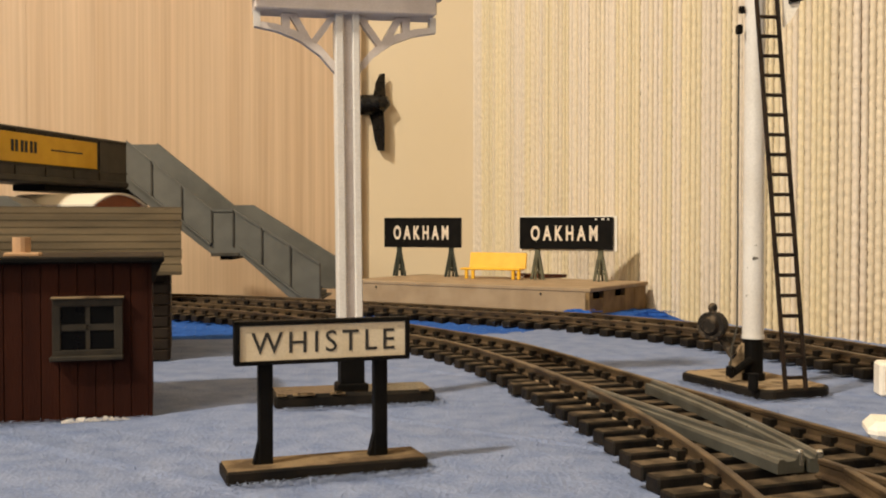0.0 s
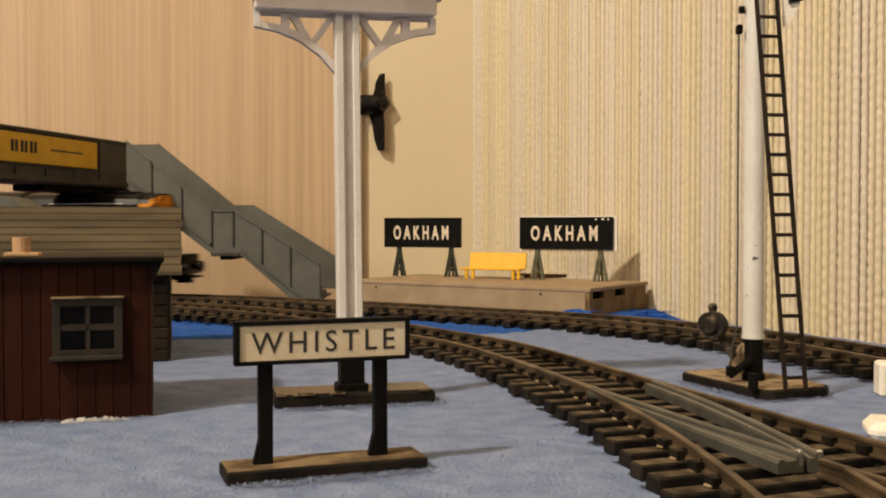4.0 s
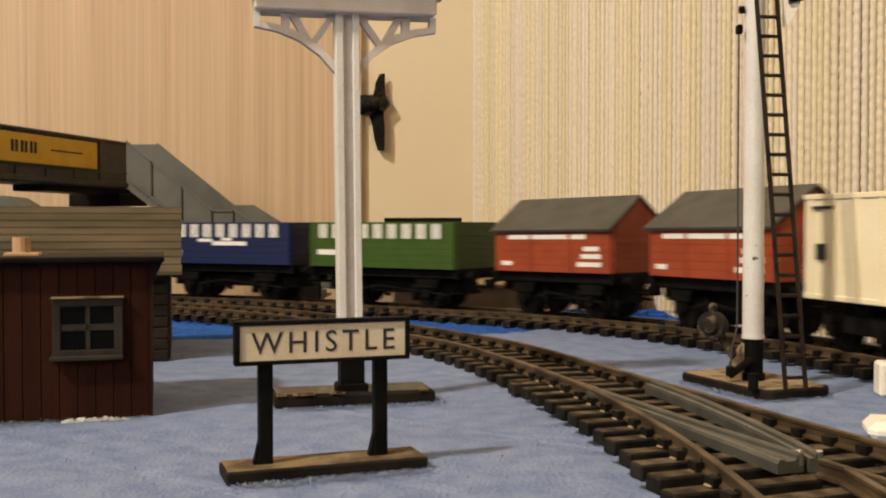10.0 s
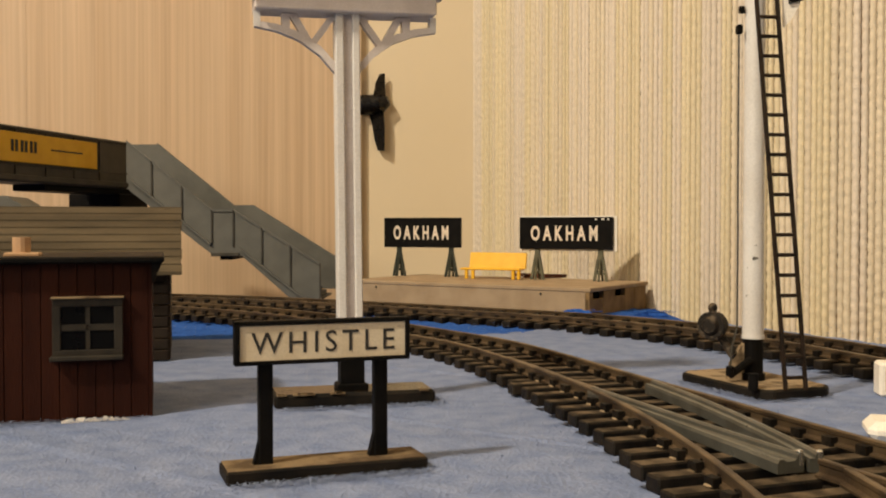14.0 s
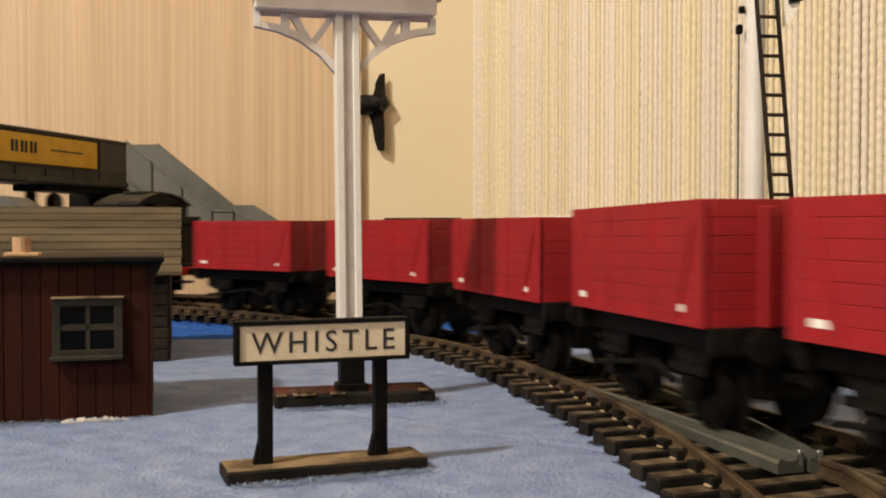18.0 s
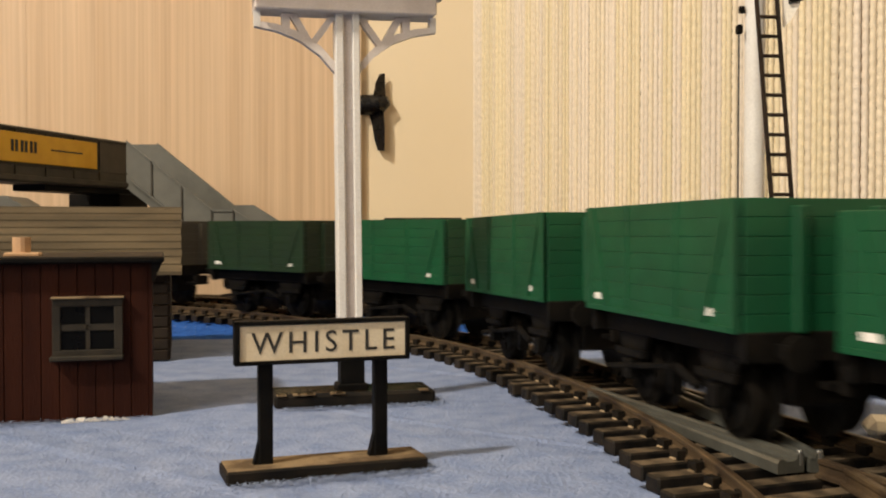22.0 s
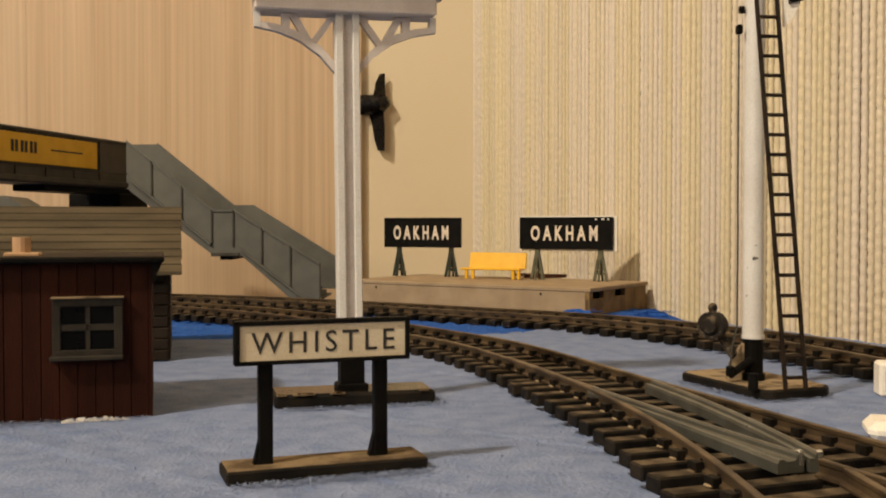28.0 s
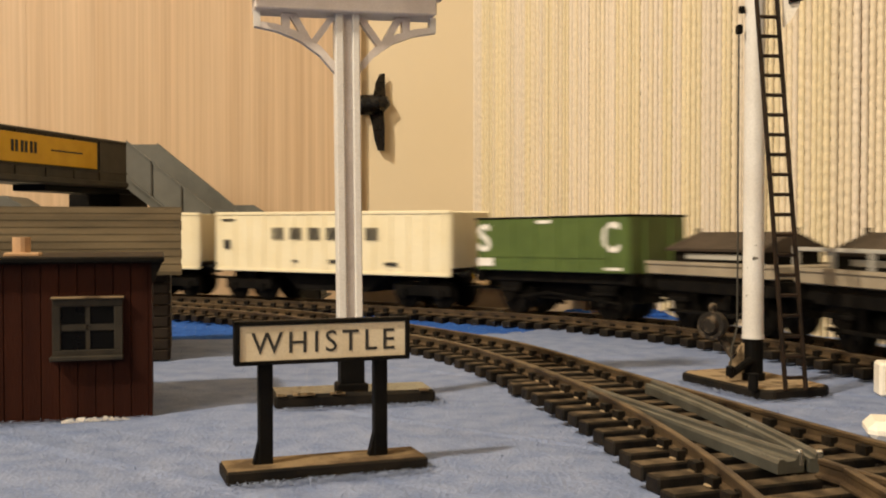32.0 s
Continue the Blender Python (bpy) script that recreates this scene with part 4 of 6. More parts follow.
def platform():
    a = -33.5
    m = pose(0.0612, 0.4285, -0.002, 0, 0, a)
    t = empty("station_platform", m, "fawn card platform with an open timbered end", "platform")
    one("deck", STONE, t, (-0.128, 0.0012, -0.0004, 0.0635, 0.0112, 0.0130), bevel=0.0003)
    one("front_wall", STONE, t, (-0.127, -0.001, 0, 0.002, 0.0, 0.0112))
    one("back_wall", STONE, t, (-0.127, -0.002, 0.0605, 0.062, 0.0, 0.0112))
    one("end_wall", STONE, t, (-0.127, -0.125, 0.002, 0.062, 0.0, 0.0112))
    for y, y1 in ((0.000, 0.0035), (0.0145, 0.0265), (0.0375, 0.0480), (0.0483, 0.0620)):
        one("end_post", TIMBER, t, (-0.0016, 0.0006, y, y1, 0.0, 0.0112), bevel=0.0002)
    one("sill", TIMBER, t, (-0.0016, 0.0004, 0.0, 0.062, 0.0, 0.0080), bevel=0.0002)
    # black sheet behind the end posts paints the shade inside the openings
    one("end_recess", BLACK, t, (-0.010, -0.008, 0.002, 0.062, 0, 0.0112))
    for x in (-0.0225, -0.112):
        bm = bmesh.new()
        rod(bm, (x, -0.0006, 0.0098), (x, 0.001, 0.0098), 0.00045, 8)
        part("peg", bm, DARKGREY, t)
    top = 0.0110

    def name_board(x, y, rz, w, label, legs, card):
        s = empty("station_sign", pose(x, y, top, 0, 0, rz), label, "sign", "station name boards")
        one("board", BLACK, s, (-w / 2, w / 2, -0.0008, 0.0006, 0.0150, 0.0304), bevel=0.0002)
        for b in ((-w / 2, w / 2, -0.0012, -0.0008, 0.0297, 0.0304), (-w / 2, w / 2, -0.0012, -0.0008, 0.0150, 0.0156), (-w / 2, -w / 2 + 0.0007, -0.0012, -0.0008, 0.0150, 0.0304), (w / 2 - 0.0007, w / 2, -0.0012, -0.0008, 0.0150, 0.0304)):
            one("frame", BLACK, s, b)
        words("lettering", "OAKHAM", 0.0074, w * 0.72, CREAMLETTER, s, pose(-0.0008, -0.0008, 0.0227), bold=0.03, spacing=1.62)
        for k in (-0.31, 0.37):
            bm = bmesh.new()
            for q in (-1, 1):
                prism(bm, [(k * w + q * 0.0038, 0), (k * w + q * 0.0024, 0), (k * w + q * 0.0002, 0.0125), (k * w + q * 0.0013, 0.0125)], -0.0006, 0.0006)
                rod(bm, (k * w, q * 0.0030, 0), (k * w, 0, 0.012), 0.0006, 6)
            box(bm, k * w - 0.0012, k * w + 0.0012, -0.0007, 0.0007, 0.011, 0.0152)
            box(bm, k * w - 0.0028, k * w + 0.0028, -0.0005, 0.0005, 0.003, 0.0042)
            part("trestle", bm, legs, s)
        if card:
            one("backing_card", IVORY, s, (-w / 2 - 0.0004, w / 2 + 0.0017, 0.0007, 0.0016, 0.0141, 0.0310), bevel=0.0001, label="cream card edge behind the board")
            for cx, cw in ((w / 2 - 0.0085, 0.0012), (w / 2 - 0.0055, 0.0020), (w / 2 - 0.0025, 0.0012)):
                one("chip", IVORY, s, (cx, cx + cw * 0.7, -0.00125, -0.0009, 0.0290, 0.0297))
        return s

    name_board(-0.0105, 0.5285, -22, 0.0430, "black station name board with white OAKHAM lettering on trestles", DARKGREEN, False)
    name_board(0.0590, 0.4885, -27, 0.0470, "black station name board with white OAKHAM lettering, chipped corner", SAGE, True)
    tagged(one("brown_strip", RUST, None, (0.0405, 0.0600, 0.5120, 0.5135, top - 0.0001, top + 0.0018), bevel=0.0002), "thin red-brown plastic strip lying on the platform", "strip")
    b = empty("platform_bench", pose(0.0255, 0.5030, top, 0, 0, -24), "yellow moulded platform bench with a solid back", "bench")
    one("seat", YELLOW, b, (-0.0165, 0.0150, -0.0050, 0.0015, 0.0044, 0.0054), bevel=0.0003)
    bm = bmesh.new()
    box(bm, -0.0140, 0.0160, 0, 0.0011, 0, 0.0082, bevel=0.0003, m=pose(0, 0.0008, 0.0050, -12, 0, 0))
    part("backrest", bm, YELLOW, b)
    for x in (-0.0135, -0.0100, 0.0112, 0.0140):
        one("leg", YELLOW, b, (x - 0.0008, x + 0.0008, -0.0044, -0.0030, 0, 0.0046), bevel=0.0002)
    tagged(one("red_strip", RUST, None, (0.0, 0.030, 0, 0.003, 0, 0.0016)), "dark red strip lying on the platform", "strip").matrix_world = pose(0.036, 0.530, top, 0, 0, -33)
    # scraps of the blue cloth pushed against the platform
    random.seed(8)
    for x, y, lx, ly, lz in ((0.0545, 0.4185, 0.0088, 0.0030, 0.0034), (0.0890, 0.4325, 0.0065, 0.0012, 0.0010)):
        bm = bmesh.new()
        bmesh.ops.create_icosphere(bm, subdivisions=4, radius=1)
        for v in bm.verts:
            d = 1 + 0.34 * noise.noise(v.co * 2.6 + Vector((x * 900, 0, 0))) + 0.20 * noise.noise(v.co * 8.0)
            v.co = Vector((x + v.co.x * lx * d, y + v.co.y * ly * d - v.co.x * lx * 0.35, -0.0008 + max(v.co.z, -0.4) * lz * d))
        for i in range(26):
            p = Vector((x + random.gauss(0, lx * 0.6), y + random.gauss(0, ly * 0.5), random.uniform(0, lz * 0.7)))
            rod(bm, p, p + Vector((random.gauss(0, 0.0026), random.gauss(0, 0.0010), random.uniform(-0.0002, 0.0010))), 0.00011, 4)
        tagged(part("cloth_tuft", bm, CLOTH), "frayed tuft of bright blue cloth beside the track", "cloth")


def wall_fitting():
    t = empty("wall_catch", pose(-0.0392, 0.6495, 0.1142), "black propeller-shaped plastic catch on the cupboard edge", "catch")
    bm = bmesh.new()
    rod(bm, (-0.0170, 0, -0.0005), (-0.0010, 0, 0.0004), 0.0064, 20)
    rod(bm, (-0.0010, 0, 0.0004), (0.0046, -0.001, 0.0026), 0.0060, 20, 0.0030)
    part("hub", bm, JET, t)
    for pts, lean in (([(-0.0052, 0.0030), (-0.0036, 0.0135), (-0.0010, 0.0192), (0.0022, 0.0200), (0.0026, 0.0030)], 1), ([(-0.0086, -0.0040), (-0.0062, -0.0120), (-0.0046, -0.0222), (-0.0024, -0.0290), (0.0020, -0.0294), (0.0022, -0.0150), (0.0014, -0.0030)], -1)):
        bm = bmesh.new()
        prism(bm, pts, -0.0012, 0.0006)
        for v in bm.verts:
            v.co.y += v.co.x * 0.5 * lean
        part("blade", bm, JET, t)


def white_models():
    t = empty("white_gatepost", pose(0.0975, 0.222, 0, 0, 0, -10), "white plastic framed post with a brown panel", "gatepost")
    one("frame", IVORY, t, (-0.0022, 0.012, -0.002, 0.004, 0, 0.0076), bevel=0.0006)
    one("panel", TAN, t, (-0.0010, 0.010, -0.0024, -0.0020, 0.0014, 0.0062), bevel=0.0001)
    t = empty("white_kerb_block", pose(0.0815, 0.176, 0, 0, 0, -15), "rounded white plastic block on the felt", "block")
    one("block", IVORY, t, (-0.0075, 0.012, -0.004, 0.006, 0, 0.0036), bevel=0.0014)


DARKGREEN = mat("dark_green_trestle", (0.012, 0.018, 0.011), (0.028, 0.031, 0.020), 200, 0.6, 0, 0.2)
whistle_sign()
junction_signal()
ladder_signal()
hut()
shelter()
goods_shed()
footbridge()
platform()
wall_fitting()
white_models()


# ---- rolling stock: each vehicle stands on the rail tops at its origin and runs towards +x ----
GRIME = mat("grimy_black_plastic", (0.0030, 0.0028, 0.0026), (0.0085, 0.0070, 0.0055), 220, 0.6, 0, 0.15, spec=0.09)
RED = mat("red_wagon_plastic", (0.2672, 0.008906, 0.01306), (0.2256, 0.007125, 0.01069), 120, 0.5, 0, 0.12)
TEAL = mat("green_wagon_plastic", (0.0056, 0.064, 0.0245), (0.0046, 0.052, 0.020), 120, 0.45, 0, 0.12)
BOTTLE = mat("dark_green_wagon_plastic", (0.0075, 0.025, 0.0085), (0.006, 0.020, 0.007), 120, 0.5, 0, 0.12)
STONEGREY = mat("pale_grey_wagon_plastic", (0.2082, 0.1827, 0.1462), (0.17, 0.1487, 0.119), 110, 0.55, 0, 0.2)
MIDGREY = mat("mid_grey_wagon_plastic", (0.0506, 0.0495, 0.0379), (0.04216, 0.0372, 0.031), 110, 0.55, 0, 0.15)
SCARLET = mat("scarlet_paint", (0.72, 0.022, 0.012), (0.66, 0.018, 0.010), 120, 0.4, 0, 0.06)
COAL = mat("satin_black_paint", (0.002925, 0.002925, 0.002795), (0.00455, 0.004225, 0.00377), 140, 0.36, 0, 0.08, spec=0.17)
FADED = mat("faded_pink_marking", (0.62, 0.30, 0.26), (0.55, 0.24, 0.2), 300, 0.6, 0, 0)
ORANGE = mat("warning_orange", (0.74, 0.27, 0.012), (0.66, 0.235, 0.010), 140, 0.45, 0, 0.08)
OXIDE = mat("red_oxide_plastic", (0.30, 0.055, 0.020), (0.25, 0.045, 0.016), 140, 0.5, 0, 0.12)
BROWNRED = mat("brown_red_plastic", (0.205, 0.049, 0.011), (0.170, 0.039, 0.009), 130, 0.42, 0, 0.12)
# body brown darkened to stand for shade inside the verandas
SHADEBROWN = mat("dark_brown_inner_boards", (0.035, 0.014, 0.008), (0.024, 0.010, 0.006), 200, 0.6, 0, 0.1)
SLATE = mat("grey_van_roof", (0.068, 0.065, 0.055), (0.054, 0.051, 0.043), 120, 0.6, 0, 0.15)
OFFWHITE = mat("cream_hopper_paint", (0.80, 0.72, 0.52), (0.76, 0.67, 0.46), 60, 0.5, 0, 0.08)
OLIVE = mat("olive_green_paint", (0.085, 0.130, 0.035), (0.072, 0.112, 0.030), 120, 0.5, 0, 0.1)
LEAF = mat("bright_green_paint", (0.040, 0.084, 0.009), (0.033, 0.071, 0.0075), 120, 0.5, 0, 0.1)
NAVY = mat("navy_paint", (0.0065, 0.013, 0.068), (0.0055, 0.011, 0.057), 120, 0.5, 0, 0.1)
BONE = mat("white_van_roof", (0.76, 0.72, 0.62), (0.70, 0.65, 0.54), 80, 0.5, 0, 0.1)
CREAMROOF = mat("cream_van_roof", (0.60, 0.54, 0.39), (0.53, 0.47, 0.33), 80, 0.55, 0, 0.1)
VANGREY = mat("grey_brake_van_paint", (0.36, 0.345, 0.285), (0.31, 0.298, 0.245), 110, 0.5, 0, 0.1)
FAWN = mat("fawn_deck", (0.30, 0.255, 0.19), (0.25, 0.21, 0.155), 110, 0.6, 0, 0.2)
LOAD = mat("dark_brown_sheet", (0.042, 0.029, 0.020), (0.028, 0.019, 0.013), 160, 0.7, 0, 0.3)
TARP = mat("brown_grey_sheet", (0.13, 0.092, 0.066), (0.10, 0.07, 0.05), 120, 0.7, 0, 0.3)
PALEGREY = mat("pale_grey_rail", (0.40, 0.39, 0.36), (0.35, 0.34, 0.31), 160, 0.5, 0, 0.1)
RUSTLINE = mat("dull_red_line", (0.22, 0.03, 0.014), (0.17, 0.024, 0.011), 300, 0.5, 0, 0)
GOLD = mat("orange_crest", (0.75, 0.20, 0.02), (0.70, 0.33, 0.04), 900, 0.5, 0, 0)
BUFFER_RED = mat("red_buffer_beam", (0.55, 0.016, 0.010), (0.48, 0.014, 0.009), 200, 0.45, 0, 0.08)


def wheel_mesh(r, plain=False):
    bm = bmesh.new()
    rod(bm, (0, -0.0011, 0), (0, 0.0011, 0), r, 20)
    rod(bm, (0, -0.0016, 0), (0, -0.0011, 0), r * 0.82, 16)
    rod(bm, (0, -0.0021, 0), (0, -0.0016, 0), r * 0.25, 8)
    for i in () if plain else range(3):
        a = i * 2.0944
        rod(bm, (r * 0.5 * math.cos(a), -0.0019, r * 0.5 * math.sin(a)), (r * 0.5 * math.cos(a), -0.0014, r * 0.5 * math.sin(a)), r * 0.16, 8)
    return bm


def running_gear(t, half, base, r=0.0062, z=0.0125, width=0.0145, lever=True):
    """Solebars, axle guards, wheels, axles, buffers and couplings."""
    for k in (-1, 1):
        one("solebar", GRIME, t, (-half, half, k * (width - 0.0030) - 0.0009, k * (width - 0.0030) + 0.0009, z, 0.0164), bevel=0.0002)
        one("headstock", GRIME, t, (k * half - 0.0009, k * half + 0.0009, -width, width, z - 0.0003, 0.0164), bevel=0.0002)
        for s in (-1, 1):
            bm = bmesh.new()
            box(bm, k * half, k * half + k * 0.0030, s * 0.0088 - 0.0009, s * 0.0088 + 0.0009, 0.0130, 0.0148)
            rod(bm, (k * (half + 0.0030), s * 0.0088, 0.0139), (k * (half + 0.0050), s * 0.0088, 0.0139), 0.0010, 8)
            rod(bm, (k * (half + 0.0050), s * 0.0088, 0.0139), (k * (half + 0.0058), s * 0.0088, 0.0139), 0.0025, 14)
            part("buffer", bm, GRIME, t)
            bm = bmesh.new()
            prism(bm, [(k * base - 0.0062, z), (k * base + 0.0062, z), (k * base + 0.0018, 0.0052), (k * base - 0.0018, 0.0052)], s * 0.0112 - 0.0004, s * 0.0112 + 0.0004)
            box(bm, k * base - 0.0014, k * base + 0.0014, s * 0.0112 - (0.0004 if s > 0 else 0.0018), s * 0.0112 + (0.0018 if s > 0 else 0.0004), 0.0046, 0.0080, bevel=0.0002)
            box(bm, k * base - 0.0056, k * base + 0.0056, s * 0.0120 - 0.0005, s * 0.0120 + 0.0005, 0.0086, 0.0098)
            part("axle_guard", bm, GRIME, t)
            w = part("wheel", wheel_mesh(r), GRIME, t)
            w.matrix_local = pose(k * base, s * 0.0078, r, 0, 0, 180 if s > 0 else 0)
            bm = bmesh.new()
            rod(bm, (0, -0.0004, 0), (0, 0.0019, 0), r - 0.0001, 20)
            rod(bm, (0, 0.0019, 0), (0, 0.0024, 0), r + 0.0007, 20)
            part("tyre", bm, GUNMETAL, w)
        bm = bmesh.new()
        rod(bm, (k * base, -0.0100, r), (k * base, 0.0100, r), 0.0011, 8)
        part("axle", bm, GUNMETAL, t)
        bm = bmesh.new()
        box(bm, k * half, k * half + k * 0.0075, -0.0025, 0.0025, 0.0085, 0.0094)
        box(bm, k * (half + 0.0062), k * (half + 0.0075), -0.0035, 0.0035, 0.0085, 0.0122)
        part("coupling", bm, GRIME, t)
    one("underframe", GRIME, t, (-half * 0.94, half * 0.94, -0.0058, 0.0058, 0.0058, 0.0163), bevel=0.0003)
    if lever:
        for s in (-1, 1):
            for k in (-1, 1):
                one("brake_shoe", GRIME, t, (k * base - k * 0.0086 - 0.0010, k * base - k * 0.0086 + 0.0010, s * 0.0078 - 0.0012, s * 0.0078 + 0.0012, 0.0030, 0.0100), bevel=0.0002)
            bm = bmesh.new()
            rod(bm, (-0.002, s * 0.0125, 0.0088), (half * 0.85, s * 0.0128, 0.0060), 0.0005, 6)
            rod(bm, (-0.002, s * 0.0118, 0.0088), (-base + 0.0060, s * 0.0118, 0.0066), 0.0007, 6)
            part("brake_lever", bm, GRIME, t)


def plank_sides(t, half, width, z0, z1, n, material, ends=True):
    h = (z1 - z0) / n
    for i in range(n):
        for k in (-1, 1):
            one("plank", material, t, (-half, half, k * width - 0.0006, k * width + 0.0006, z0 + i * h + 0.00002, z0 + (i + 1) * h - 0.00002), bevel=0.00008)
            if ends:
                one("end_plank", material, t, (k * half - 0.0006, k * half + 0.0006, -width + 0.0006, width - 0.0006, z0 + i * h + 0.00002, z0 + (i + 1) * h - 0.00002), bevel=0.00008)


def open_wagon(name, material, label, half=0.0262, n=7, width=0.0150, z1=0.0345, braces=True, marks=True, sole=None, group=""):
    t = empty(name, Matrix.Identity(4), label, "wagon", group)
    z0 = 0.0162
    one("body", material, t, (-half + 0.0004, half - 0.0004, -width + 0.0003, -width + 0.0013, z0, z1 - 0.0002), (-half + 0.0004, half - 0.0004, width - 0.0013, width - 0.0003, z0, z1 - 0.0002), (-half + 0.0004, -half + 0.0014, -width + 0.0004, width - 0.0004, z0, z1 - 0.0002), (half - 0.0014, half - 0.0004, -width + 0.0004, width - 0.0004, z0, z1 - 0.0002))
    one("floor", material, t, (-half + 0.0003, half - 0.0003, -width + 0.0003, width - 0.0003, z0, z0 + 0.0014))
    plank_sides(t, half, width, z0, z1, n, material)
    if braces:
        for s in (-1, 1):
            y = s * (width + 0.0006)
            for k in (-1, 1):
                bm = bmesh.new()
                prism(bm, [(k * half * 0.97, z1 - 0.0004), (k * half * 0.88, z1 - 0.0004), (k * half * 0.62, z0 + 0.0004), (k * half * 0.70, z0 + 0.0004)], y - 0.0003, y + 0.0003)
                part("brace", bm, material, t)
                one("strap", material, t, (k * half * 0.34 - 0.0006, k * half * 0.34 + 0.0006, y - 0.0003, y + 0.0003, z0, z1), bevel=0.0001)
                one("corner_plate", material, t, (k * half - k * 0.0018, k * half + k * 0.0007, y - 0.0003, y + 0.0002, z0, z1), bevel=0.0001)
            one("curb_rail", material, t, (-half, half, y - 0.0003, y + 0.0004, z0 + 0.0001, z0 + 0.0009))
        for k in (-1, 1):
            for s in (-1, 1):
                one("end_stanchion", material, t, (k * half + k * 0.0004, k * half + k * 0.0015, s * 0.006 - 0.0009, s * 0.006 + 0.0009, z0, z1 - 0.001), bevel=0.0002)
    if marks:
        for s in (-1, 1):
            y = s * (width + 0.0006)
            for x, w in ((0.78, 0.0044), (-0.72, 0.0032)):
                one("number_bar", LETTER, t, (x * half - w / 2, x * half + w / 2, y - 0.0001, y + 0.0001, z0 + 0.0020, z0 + 0.0031), label="white number patch")
    if sole:
        for s in (-1, 1):
            one("red_solebar", sole, t, (-half, half, s * (width - 0.0018) - 0.0004, s * (width - 0.0018) + 0.0004, 0.0138, 0.0161), label="bright red solebar")
    running_gear(t, half, half * 0.58)
    return t


def letter_blocks(t, side, material, x0, x1, z0, z1, n, y, name="lettering_bar"):
    """Plain upright bars in place of a firm's name."""
    w = (x1 - x0) / n
    for i in range(n):
        for a, b in ((0.14, 0.37), (0.47, 0.70)):
            one(name, material, t, (x0 + (i + a) * w, x0 + (i + b) * w, side * y - 0.00012, side * y + 0.00012, z0, z1))


def arched_roof(t, half, width, z_eave, rise, material, over=0.0008, thick=0.0007, name="roof"):
    bm = bmesh.new()
    n = 12
    pts = []
    for i in range(n + 1):
        y = -width - over + (2 * width + 2 * over) * i / n
        pts.append((y, z_eave + rise * (1 - (y / (width + over)) ** 2)))
    outline = pts + [(y, z - thick) for y, z in reversed(pts)]
    prism(bm, outline, -half - over, half + over, Matrix(((0, 1, 0, 0), (1, 0, 0, 0), (0, 0, 1, 0), (0, 0, 0, 1))))
    return part(name, bm, material, t)


def arch_end(bm, x0, x1, width, z0, z_eave, rise):
    pts = [(-width, z0)] + [(-width + 2 * width * i / 12, z_eave + rise * (1 - ((-1 + i / 6)) ** 2) - 0.0004) for i in range(13)] + [(width, z0)]
    prism(bm, pts, x0, x1, Matrix(((0, 1, 0, 0), (1, 0, 0, 0), (0, 0, 1, 0), (0, 0, 0, 1))))


